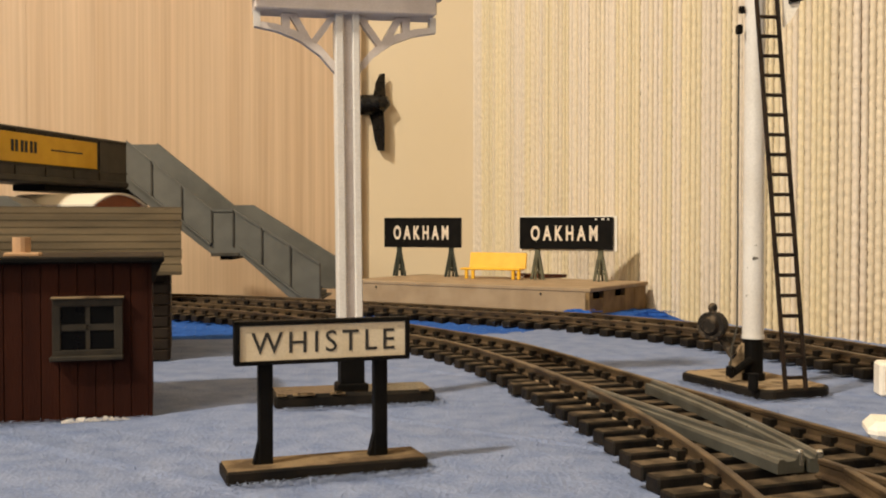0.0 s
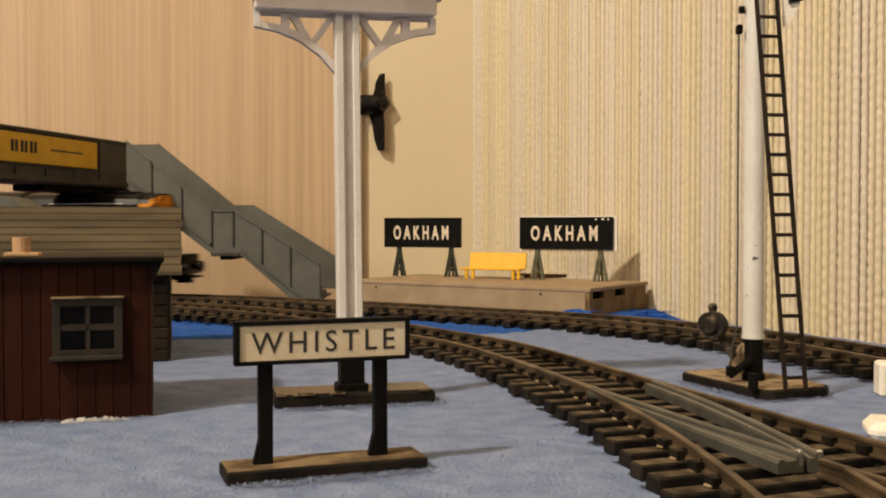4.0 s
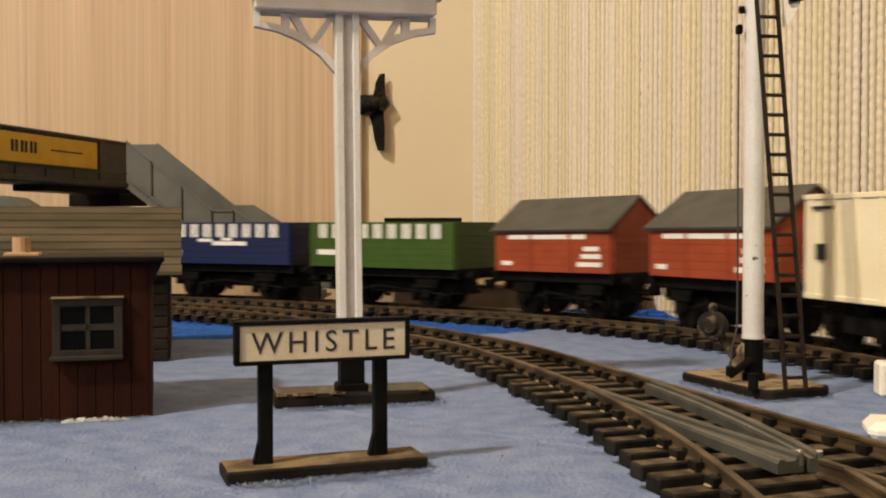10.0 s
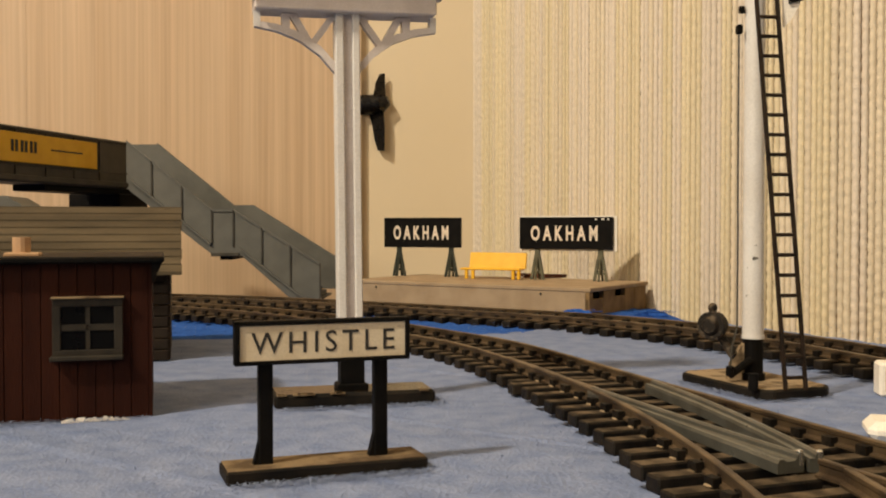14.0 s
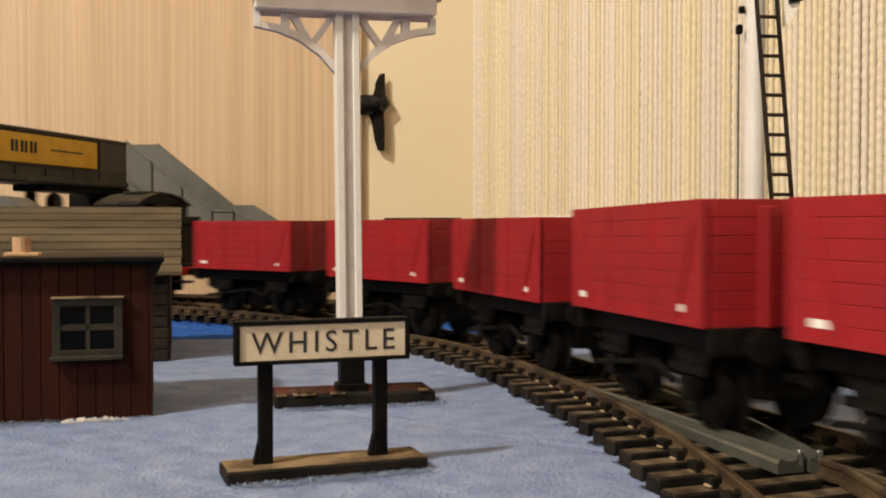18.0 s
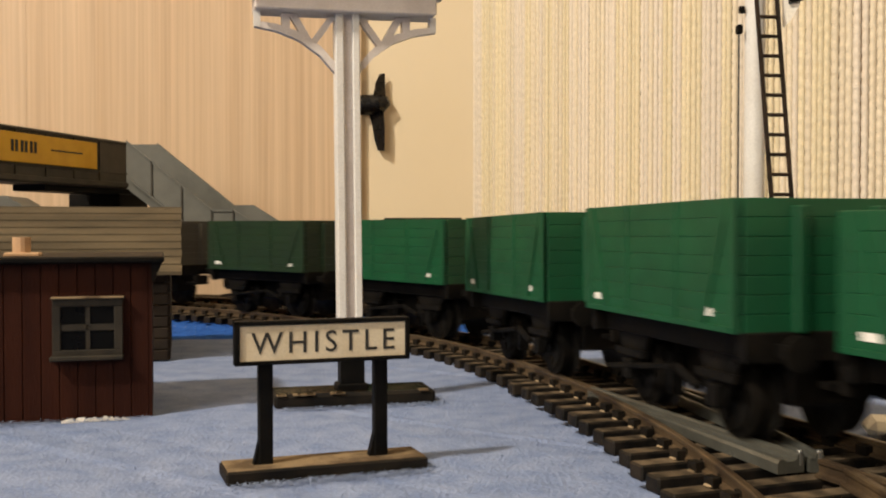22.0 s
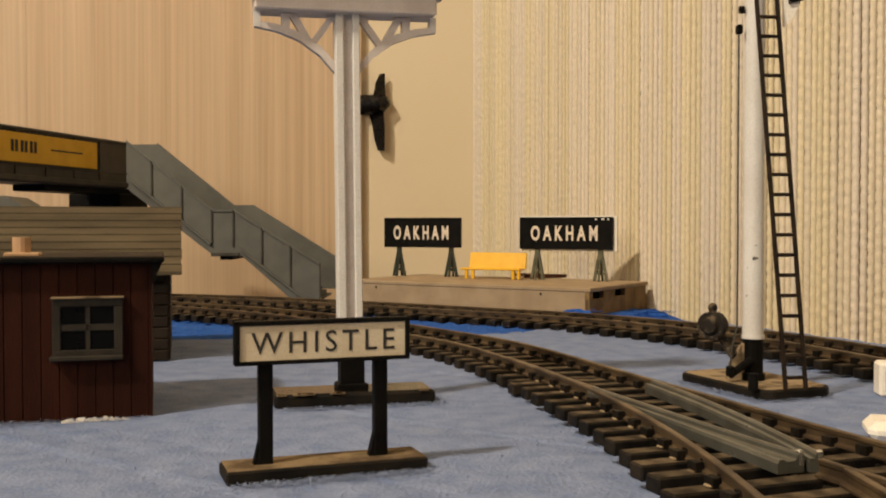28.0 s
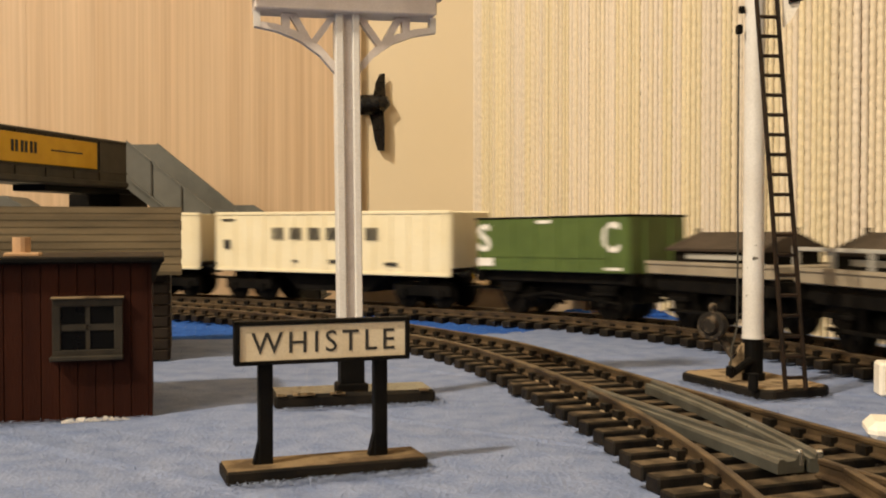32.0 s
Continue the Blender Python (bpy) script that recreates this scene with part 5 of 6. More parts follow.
def shunter():
    t = empty("diesel_shunter", Matrix.Identity(4), "red and black diesel shunting locomotive with orange striped nose", "locomotive")
    h, w = 0.0473, 0.0150
    one("running_plate", COAL, t, (-0.052, 0.0560, -0.0165, 0.0165, 0.0160, 0.0196), bevel=0.0003)
    one("lower_body", SCARLET, t, (-h, h - 0.0085, -w, w, 0.0196, 0.0316), bevel=0.0003, label="bright red lower body band")
    bm = bmesh.new()
    prof = [(-w, 0.0316), (-w, 0.0435), (-w + 0.0012, 0.0462), (-w + 0.0045, 0.0484), (-0.004, 0.0495), (0.004, 0.0495), (w - 0.0045, 0.0484), (w - 0.0012, 0.0462), (w, 0.0435), (w, 0.0316)]
    swap = Matrix(((0, 1, 0, 0), (1, 0, 0, 0), (0, 0, 1, 0), (0, 0, 0, 1)))
    prism(bm, prof, -0.0235, h - 0.0085, swap)
    part("bonnet", bm, COAL, t)
    bm = bmesh.new()
    cab = [(-w - 0.0004, 0.0316), (-w - 0.0004, 0.0440), (-w + 0.0008, 0.0472), (-w + 0.0042, 0.0492), (-0.004, 0.0503), (0.004, 0.0503), (w - 0.0042, 0.0492), (w - 0.0008, 0.0472), (w + 0.0004, 0.0440), (w + 0.0004, 0.0316)]
    prism(bm, cab, -h, -0.0228, swap)
    part("cab", bm, COAL, t)
    for x0, x1, z in ((-0.006, 0.013, 0.0497), (0.018, 0.034, 0.0499)):
        one("roof_hatch", COAL, t, (x0, x1, -0.0075, 0.0075, z - 0.001, z + 0.0002), bevel=0.0003)
    # striped nose
    nose = [(-w + 0.0004, 0.0200), (-w + 0.0004, 0.0430), (-w + 0.0016, 0.0458), (-w + 0.0048, 0.0480), (-0.004, 0.0491), (0.004, 0.0491), (w - 0.0048, 0.0480), (w - 0.0016, 0.0458), (w - 0.0004, 0.0430), (w - 0.0004, 0.0200)]
    bm = bmesh.new()
    prism(bm, nose, h - 0.0085, h - 0.0012, swap)
    part("nose", bm, COAL, t)
    bm = bmesh.new()
    prism(bm, [(y * 0.93, z - 0.0008 if z > 0.03 else z) for y, z in nose], h - 0.0013, h - 0.0004, swap)
    part("nose_panel", bm, ORANGE, t, "orange nose panel")
    for y in (-0.0086, -0.0030, 0.0030, 0.0086):
        one("nose_rib", ORANGE, t, (h - 0.0006, h + 0.0005, y - 0.0006, y + 0.0006, 0.0250, 0.0440), bevel=0.0002)
    one("nose_bar", ORANGE, t, (h - 0.0006, h + 0.0004, -0.0125, 0.0125, 0.0440, 0.0448))
    one("nose_bar", ORANGE, t, (h - 0.0006, h + 0.0006, -0.0130, 0.0130, 0.0235, 0.0246))
    bm = bmesh.new()
    for s in (-1, 1):
        prism(bm, [(s * 0.0030, 0.0485), (s * 0.0050, 0.0483), (s * 0.0085, 0.0450), (s * 0.0066, 0.0450)], h - 0.0004, h - 0.0001, swap)
    part("nose_stripe", bm, COAL, t)
    for s in (-1, 1):
        for i in range(4):
            z = 0.0222 + i * 0.0062
            bm = bmesh.new()
            prism(bm, [(h - 0.0085, z), (h - 0.0044, z), (h - 0.0010, z + 0.0032), (h - 0.0010, z + 0.0062), (h - 0.0044, z + 0.0030), (h - 0.0085, z + 0.0030)], s * (w - 0.0003) - 0.0002, s * (w - 0.0003) + 0.0002)
            part("chevron", bm, ORANGE, t, "orange warning stripe")
        y = s * (w + 0.0002)
        one("handrail", LETTER, t, (-0.0065, 0.0305, y - 0.0003, y + 0.0003, 0.0437, 0.0441), label="white handrail stripe")
        one("door", COAL, t, (-0.0400, -0.0372, y - 0.0004, y + 0.0004, 0.0215, 0.0440), bevel=0.0001)
        for x in (-0.0430, -0.0356):
            one("door_rail", PALEGREY, t, (x - 0.0006, x + 0.0006, y - 0.0006, y + 0.0006, 0.0225, 0.0372), bevel=0.0001)
        one("cab_window", GLASS, t, (-0.0348, -0.0262, y - 0.0003, y + 0.0003, 0.0345, 0.0435))
        one("cab_window_bar", PALEGREY, t, (-0.0250, -0.0228, y - 0.0004, y + 0.0004, 0.0375, 0.0435))
        for x, z, ln in ((-0.0340, 0.0294, 0.0060), (-0.0335, 0.0278, 0.0042), (-0.0332, 0.0262, 0.0030)):
            one("marking_bar", FADED, t, (x, x + ln * 0.8, y - 0.0002, y + 0.0002, z, z + 0.0011))
        for x0, x1, z0, z1 in ((-0.0205, -0.0168, 0.0205, 0.0314), (0.0130, 0.0160, 0.0205, 0.0265), (-0.0140, 0.0080, 0.0300, 0.0308), (-0.0060, 0.0170, 0.0262, 0.0270), (0.022, 0.036, 0.0250, 0.0256)):
            one("louvre", SCARLET, t, (x0, x1, y - 0.0006, y + 0.0005, z0, z1), bevel=0.0001)
        for x in (-0.0120, 0.0040, 0.0200):
            one("bonnet_door", COAL, t, (x, x + 0.0150, y - 0.0004, y + 0.0001, 0.0325, 0.0425), bevel=0.0002)
        one("toolbox", COAL, t, (0.030, 0.047, s * 0.0130 - 0.0030, s * 0.0130 + 0.0030, 0.0196, 0.0235), bevel=0.0004)
        one("battery_box", COAL, t, (-0.046, -0.034, s * 0.0120 - 0.0030, s * 0.0120 + 0.0030, 0.0085, 0.0160), bevel=0.0004)
        one("steps", COAL, t, (0.0455, 0.0535, s * 0.0140 - 0.0020, s * 0.0140 + 0.0020, 0.0050, 0.0160), bevel=0.0004)
        one("frame", COAL, t, (-0.050, 0.052, s * 0.0095 - 0.0006, s * 0.0095 + 0.0006, 0.0065, 0.0160))
        for x in (-0.0252, 0.0, 0.0252):
            w_ = part("wheel", wheel_mesh(0.0100, True), GRIME, t)
            w_.matrix_local = pose(x, s * 0.0078, 0.0100, 0, 0, 180 if s > 0 else 0)
    for k in (-1, 1):
        e = 0.0560 if k > 0 else -0.0520
        one("buffer_beam", COAL, t, (e - 0.001, e + 0.001, -0.0160, 0.0160, 0.0098, 0.0160), bevel=0.0003)
        for s in (-1, 1):
            bm = bmesh.new()
            rod(bm, (e + k * 0.0005, s * 0.0088, 0.0135), (e + k * 0.0042, s * 0.0088, 0.0135), 0.0014, 10)
            rod(bm, (e + k * 0.0042, s * 0.0088, 0.0135), (e + k * 0.0050, s * 0.0088, 0.0135), 0.0028, 16)
            part("buffer", bm, COAL, t)
        one("coupling", COAL, t, tuple(sorted((e, e + k * 0.0075))) + (-0.003, 0.003, 0.0085, 0.0095))
    rods = []
    for s in (-1, 1):
        bm = bmesh.new()
        y = s * 0.0122
        box(bm, -0.0252, 0.0252, y - 0.0004, y + 0.0004, -0.0008, 0.0008)
        for x in (-0.0252, 0.0, 0.0252):
            rod(bm, (x, y - 0.0007, 0), (x, y + 0.0007, 0), 0.0019 if x else 0.0022, 14)
        o = part("coupling_rod", bm, YELLOW, t, "yellow coupling rod")
        for x in (-0.0252, 0.0, 0.0252):
            bm = bmesh.new()
            rod(bm, (x, y + s * 0.0004, 0), (x, y + s * 0.0010, 0), 0.0011, 10)
            part("crank_pin", bm, COAL, o)
        o.matrix_local = pose(0, 0, 0.0062)
        rods.append(o)
    return t, rods


def flat_wagon(railed, label):
    t = empty("flat_wagon", Matrix.Identity(4), label, "wagon", "flat wagons")
    half = 0.0310 if railed else 0.0290
    one("deck", FAWN, t, (-half, half, -0.0150, 0.0150, 0.0168, 0.0206), bevel=0.0003)
    for k in (-1, 1):
        one("deck_edge", FAWN, t, (-half, half, k * 0.0151 - 0.0004, k * 0.0151 + 0.0004, 0.0200, 0.0210))
    if railed:
        for k in (-1, 1):
            one("side_rail", PALEGREY, t, (-half, half * 0.93, k * 0.0148 - 0.0005, k * 0.0148 + 0.0005, 0.0252, 0.0262), bevel=0.0001)
            for i in range(5):
                x = -half + 0.0006 + i * (half - 0.0011) * 0.48
                one("rail_post", PALEGREY, t, (x - 0.0006, x + 0.0006, k * 0.0148 - 0.0005, k * 0.0148 + 0.0005, 0.0206, 0.0254))
    load = one("crate", GRIME, t, (-0.0195, 0.0195, -0.0115, 0.0115, 0.0206, 0.0248), bevel=0.0004, label="dark load box with a pitched sheeted top")
    for s in (-1, 1):
        one("number_bar", PALEGREY, load, (-0.013, 0.012, s * 0.0116 - 0.0001, s * 0.0116 + 0.0001, 0.0218, 0.0234))
    bm = bmesh.new()
    prism(bm, [(-0.0130, 0.0242), (-0.0130, 0.0250), (0.0, 0.0300), (0.0130, 0.0250), (0.0130, 0.0242)], -0.0215, 0.0215, Matrix(((0, 1, 0, 0), (1, 0, 0, 0), (0, 0, 1, 0), (0, 0, 0, 1))))
    part("sheet", bm, LOAD, load, "dark brown pitched sheet")
    for x in (-0.0215, 0.0215):
        bm = bmesh.new()
        rod(bm, (x, 0, 0.0296), (x, 0, 0.0312), 0.0008, 8)
        part("ridge_knob", bm, LOAD, load)
    running_gear(t, half, 0.0165, lever=False)
    for s in (-1, 1):
        one("side_skirt", GRIME, t, (-0.026, 0.026, s * 0.0126 - 0.0005, s * 0.0126 + 0.0005, 0.0116, 0.0150), bevel=0.0003)
        one("truss_bar", GRIME, t, (-0.021, 0.021, s * 0.0126 - 0.0004, s * 0.0126 + 0.0004, 0.0052, 0.0062), bevel=0.0001)
        for x in (-0.0075, 0.0075):
            one("truss_post", GRIME, t, (x - 0.0005, x + 0.0005, s * 0.0126 - 0.0004, s * 0.0126 + 0.0004, 0.0062, 0.0116))
        one("brake_cylinder", GRIME, t, (-0.0050, 0.0040, s * 0.0080 - 0.0022, s * 0.0080 + 0.0022, 0.0062, 0.0112), bevel=0.0008)
    return t


def hopper():
    t = empty("bogie_hopper_wagon", Matrix.Identity(4), "long cream ribbed bogie hopper wagon with black lettering", "wagon", "cream hopper wagons")
    half, w, z0, z1 = 0.0630, 0.0150, 0.0136, 0.0390
    for k in (-1, 1):
        one("side", OFFWHITE, t, (-half, half, k * w - 0.0006, k * w + 0.0006, z0, z1), bevel=0.0002)
        one("end", OFFWHITE, t, (k * half - 0.0008, k * half + 0.0004, -w, w, z0 + 0.003, z1), bevel=0.0002)
        one("top_rail", OFFWHITE, t, (-half, half, k * (w + 0.0003) - 0.0008, k * (w + 0.0003) + 0.0008, z1 - 0.0008, z1 + 0.0006), bevel=0.0002)
        one("bottom_rail", OFFWHITE, t, (-half, half, k * (w + 0.0002) - 0.0008, k * (w + 0.0002) + 0.0008, z0 - 0.0004, z0 + 0.0010), bevel=0.0002)
        for i in range(15):
            x = -half + 0.003 + i * (2 * half - 0.006) / 14
            one("rib", OFFWHITE, t, (x - 0.0006, x + 0.0006, k * (w + 0.0007) - 0.0004, k * (w + 0.0007) + 0.0004, z0 + 0.001, z1 - 0.0008), bevel=0.0001)
        y = w + 0.0013
        letter_blocks(t, k, INK, -0.0299 if k < 0 else -0.0290, 0.0310 if k < 0 else 0.0320, 0.0276, 0.0327, 6, y)
        for x, ww, z, hh in ((-0.0575, 0.0036, 0.0232, 0.0040), (0.0130, 0.0040, 0.0175, 0.0026), (0.0030, 0.0040, 0.0178, 0.0014), (-0.0170, 0.0024, 0.0178, 0.0010), (0.032, 0.006, 0.0172, 0.0014), (-0.0590, 0.0080, 0.0358, 0.0008)):
            one("plate", INK, t, (x, x + ww, k * y - 0.0001, k * y + 0.0001, z, z + hh))
    one("hopper_floor", GRIME, t, (-half + 0.001, half - 0.001, -w, w, 0.030, 0.031))
    one("centre_sill", GRIME, t, (-half, half, -0.004, 0.004, 0.0105, z0), bevel=0.0003)
    bm = bmesh.new()
    prism(bm, [(-0.030, z0), (0.030, z0), (0.018, 0.0055), (-0.018, 0.0055)], -0.010, 0.010)
    part("chute", bm, GRIME, t)
    for k in (-1, 1):
        bogie = one("bogie", GRIME, t, (k * 0.047 - 0.0135, k * 0.047 + 0.0135, -0.0118, -0.0100, 0.0050, 0.0098), (k * 0.047 - 0.0135, k * 0.047 + 0.0135, 0.0100, 0.0118, 0.0050, 0.0098), (k * 0.047 - 0.003, k * 0.047 + 0.003, -0.0110, 0.0110, 0.0050, 0.0130), bevel=0.0003)
        for q in (-1, 1):
            for s in (-1, 1):
                w_ = part("wheel", wheel_mesh(0.0056), GRIME, bogie)
                w_.matrix_local = pose(k * 0.047 + q * 0.0088, s * 0.0078, 0.0056, 0, 0, 180 if s > 0 else 0)
                one("axlebox", GRIME, bogie, (k * 0.047 + q * 0.0088 - 0.0016, k * 0.047 + q * 0.0088 + 0.0016, s * 0.0124 - 0.0008, s * 0.0124 + 0.0008, 0.0040, 0.0078), bevel=0.0002)
        for s in (-1, 1):
            bm = bmesh.new()
            rod(bm, (k * half, s * 0.0088, 0.0142), (k * (half + 0.0048), s * 0.0088, 0.0142), 0.0011, 8)
            rod(bm, (k * (half + 0.0048), s * 0.0088, 0.0142), (k * (half + 0.0055), s * 0.0088, 0.0142), 0.0025, 14)
            part("buffer", bm, GRIME, t)
        one("coupling", GRIME, t, (k * half, k * (half + 0.0075), -0.0025, 0.0025, 0.0085, 0.0094))
    return t


def lettered_open():
    t = empty("high_open_wagon", Matrix.Identity(4), "olive green steel open wagon with white letters S and C", "wagon")
    half, w, z0, z1 = 0.0366, 0.0150, 0.0164, 0.0356
    for k in (-1, 1):
        one("side", OLIVE, t, (-half, half, k * w - 0.0006, k * w + 0.0006, z0, z1), bevel=0.0003)
        one("end", OLIVE, t, (k * half - 0.0006, k * half + 0.0006, -w, w, z0, z1), bevel=0.0003)
        one("top_rail", GRIME, t, (-half - 0.0008, half + 0.0008, k * w - 0.0009, k * w + 0.0009, z1 - 0.0002, z1 + 0.0006), bevel=0.0002)
        one("end_rail", GRIME, t, (k * half - 0.0009, k * half + 0.0009, -w, w, z1 - 0.0002, z1 + 0.0006), bevel=0.0002)
        y = w + 0.0007
        for x in (-0.0225, -0.0110, 0.0000, 0.0110, 0.0225):
            one("door_seam", OLIVE, t, (x - 0.0050, x + 0.0050, k * y - 0.0002, k * y + 0.0002, z0 + 0.0050, z0 + 0.0056))
            one("stanchion", OLIVE, t, (x + 0.0052, x + 0.0058, k * y - 0.0003, k * y + 0.0003, z0, z1), bevel=0.0001)
        face = pose(-0.0325 if k < 0 else 0.0325, k * y, 0.0286, 0, 0, 0 if k < 0 else 180)
        words("lettering", "S", 0.0105, 0.0068, LETTER, t, face, bold=0.02)
        face = pose(0.0295 if k < 0 else -0.0295, k * y, 0.0286, 0, 0, 0 if k < 0 else 180)
        words("lettering", "C", 0.0105, 0.0075, LETTER, t, face, bold=0.02)
        for x, ww, z, hh in ((-0.0362, 0.0085, 0.0180, 0.0030), (0.0265, 0.0075, 0.0174, 0.0010), (-0.005, 0.007, 0.0336, 0.0012)):
            one("number_bar", LETTER, t, (x, x + ww, k * y - 0.0001, k * y + 0.0001, z, z + hh))
        for s in (-1, 1):
            one("end_stanchion", OLIVE, t, (k * half + k * 0.0004, k * half + k * 0.0014, s * 0.007 - 0.0009, s * 0.007 + 0.0009, z0, z1 - 0.001))
    one("floor", OLIVE, t, (-half, half, -w, w, z0, z0 + 0.0012))
    running_gear(t, half, 0.0230)
    return t


def salt_van():
    t = empty("salt_van", Matrix.Identity(4), "red-brown planked salt van with a grey pitched roof", "van", "salt vans")
    half, w, z0, z1 = 0.0280, 0.0142, 0.0162, 0.0312
    one("body", OXIDE, t, (-half + 0.0004, half - 0.0004, -w + 0.0005, w - 0.0005, z0, z1))
    plank_sides(t, half, w, z0, z1, 6, OXIDE)
    for k in (-1, 1):
        bm = bmesh.new()
        prism(bm, [(-w, z1), (0, 0.0415), (w, z1)], k * half - 0.0006, k * half + 0.0006, Matrix(((0, 1, 0, 0), (1, 0, 0, 0), (0, 0, 1, 0), (0, 0, 0, 1))))
        part("gable", bm, OXIDE, t)
        bm = bmesh.new()
        prism(bm, [(k * 0.0162, z1 - 0.0006), (0, 0.0424), (0, 0.0432), (k * 0.0166, z1 + 0.0002)], -half - 0.0012, half + 0.0012, Matrix(((0, 1, 0, 0), (1, 0, 0, 0), (0, 0, 1, 0), (0, 0, 0, 1))))
        part("roof", bm, SLATE, t)
        y = w + 0.0007
        one("lettering_bar", LETTER, t, (-0.0210, 0.0170, k * y - 0.0001, k * y + 0.0001, 0.0280, 0.0296))
        for x, ww, z in ((0.0150, 0.0090, 0.0212), (0.0130, 0.0110, 0.0184), (-0.0245, 0.0055, 0.0184), (0.0160, 0.0070, 0.0238)):
            one("number_bar", LETTER, t, (x, x + ww, k * y - 0.0001, k * y + 0.0001, z, z + 0.0016))
        for x in (-0.0095, 0.0095):
            one("door_post", OXIDE, t, (x - 0.0006, x + 0.0006, k * y - 0.0003, k * y + 0.0003, z0, z1), bevel=0.0001)
    running_gear(t, half, 0.0165)
    return t


def owner_wagon(material, label, letters, small):
    t = open_wagon("coal_wagon", material, label, half=0.0372, n=7, z1=0.0350, braces=False, marks=False)
    for k in (-1, 1):
        y = 0.0158
        letter_blocks(t, k, LETTER, -0.0330, 0.0330, 0.0283, 0.0342, letters, y)
        for x, ww, z, hh in small:
            one("small_bar", LETTER, t, (x, x + ww, k * y - 0.0001, k * y + 0.0001, z, z + hh))
        for x in (-0.0362, 0.0362):
            one("corner_plate", material, t, (x - 0.0010, x + 0.0010, k * 0.0156 - 0.0003, k * 0.0156 + 0.0003, 0.0162, 0.0350), bevel=0.0001)
    return t


def box_van():
    t = empty("box_van", Matrix.Identity(4), "black box van with a cream arched roof", "van")
    half, w, z0, z1 = 0.0325, 0.0148, 0.0160, 0.0380
    one("body", COAL, t, (-half + 0.0004, half - 0.0004, -w + 0.0005, w - 0.0005, z0, z1))
    plank_sides(t, half, w, z0, z1, 9, COAL, False)
    for k in (-1, 1):
        bm = bmesh.new()
        arch_end(bm, k * half - 0.0006, k * half + 0.0006, w, z0, z1, 0.0048)
        part("end", bm, COAL, t)
        for x, z, ww, hh in ((0.0130, 0.0182, 0.0050, 0.0044), (-0.0290, 0.0180, 0.0070, 0.0012), (-0.0290, 0.0200, 0.0040, 0.0010)):
            one("number_bar", VANGREY, t, (x, x + ww, k * (w + 0.0007) - 0.0001, k * (w + 0.0007) + 0.0001, z, z + hh))
        for x in (-0.0110, 0.0110):
            one("door_post", COAL, t, (x - 0.0006, x + 0.0006, k * (w + 0.0006) - 0.0003, k * (w + 0.0006) + 0.0003, z0, z1), bevel=0.0001)
    arched_roof(t, half, w, z1, 0.0050, CREAMROOF)
    running_gear(t, half, 0.0200)
    return t


def grey_brake():
    t = empty("brake_van", Matrix.Identity(4), "pale grey brake van with open end verandas and a brown roof", "van", "brake vans")
    half, w, z0, z1 = 0.0289, 0.0148, 0.0178, 0.0414
    one("footplate", GRIME, t, (-0.0348, 0.0348, -0.0158, 0.0158, 0.0152, 0.0172), bevel=0.0003)
    one("floor", VANGREY, t, (-half, half, -w, w, 0.0172, 0.0184), bevel=0.0002)
    one("cabin", VANGREY, t, (-0.0190, 0.0196, -w + 0.0004, w - 0.0004, 0.0184, z1), bevel=0.0002)
    # black sheet on the grey cabin end, standing for shade in the doorway
    one("cabin_end", GRIME, t, (0.0197, 0.0201, -w + 0.0012, w - 0.0012, 0.0186, z1))
    for k in (-1, 1):
        y = k * w
        one("side_panel", VANGREY, t, (-0.0192, 0.0200, y - 0.0005, y + 0.0005, 0.0184, 0.0225), bevel=0.0002)
        one("side_panel", VANGREY, t, (-0.0192, 0.0186, y - 0.0005, y + 0.0006, 0.0230, z1), bevel=0.0002)
        one("corner_post", VANGREY, t, (-half, -half + 0.0014, y - 0.0007, y + 0.0007, 0.0184, z1), bevel=0.0001)
        one("corner_post", VANGREY, t, (half - 0.0024, half, y - 0.0007, y + 0.0007, 0.0184, z1), bevel=0.0001)
        one("veranda_header", VANGREY, t, (0.0200, half, y - 0.0005, y + 0.0005, 0.0400, z1))
        one("veranda_side", FRAME, t, (-half, -0.0192, y - 0.0004, y + 0.0004, 0.0184, 0.0300))
        one("end_panel", FAWN, t, (k * half - 0.0005, k * half + 0.0005, -w + 0.0007, w - 0.0007, 0.0184, 0.0292))
        one("end_sill", FAWN, t, (k * half - 0.0008, k * half + 0.0008, -w + 0.0007, w - 0.0007, 0.0290, 0.0299), bevel=0.0002)
        one("end_header", VANGREY, t, (k * half - 0.0005, k * half + 0.0005, -w + 0.0007, w - 0.0007, 0.0396, z1 + 0.0012))
        for x, z, ww in ((-0.0030, 0.0372, 0.0068), (-0.0065, 0.0345, 0.0035), (0.0052, 0.0345, 0.0035)):
            one("number_bar", BONE, t, (x, x + ww, y + k * 0.0007 - 0.0001, y + k * 0.0007 + 0.0001, z, z + 0.0006))
        one("footboard", GRIME, t, (-0.026, 0.026, k * 0.0158 - 0.0014, k * 0.0158 + 0.0014, 0.0056, 0.0064), bevel=0.0001)
    arched_roof(t, half, w, z1, 0.0026, TARP)
    bm = bmesh.new()
    rod(bm, (-0.002, 0.004, 0.0430), (-0.002, 0.004, 0.0460), 0.0012, 10)
    part("chimney", bm, TARP, t)
    running_gear(t, 0.0345, 0.0165, lever=False)
    return t


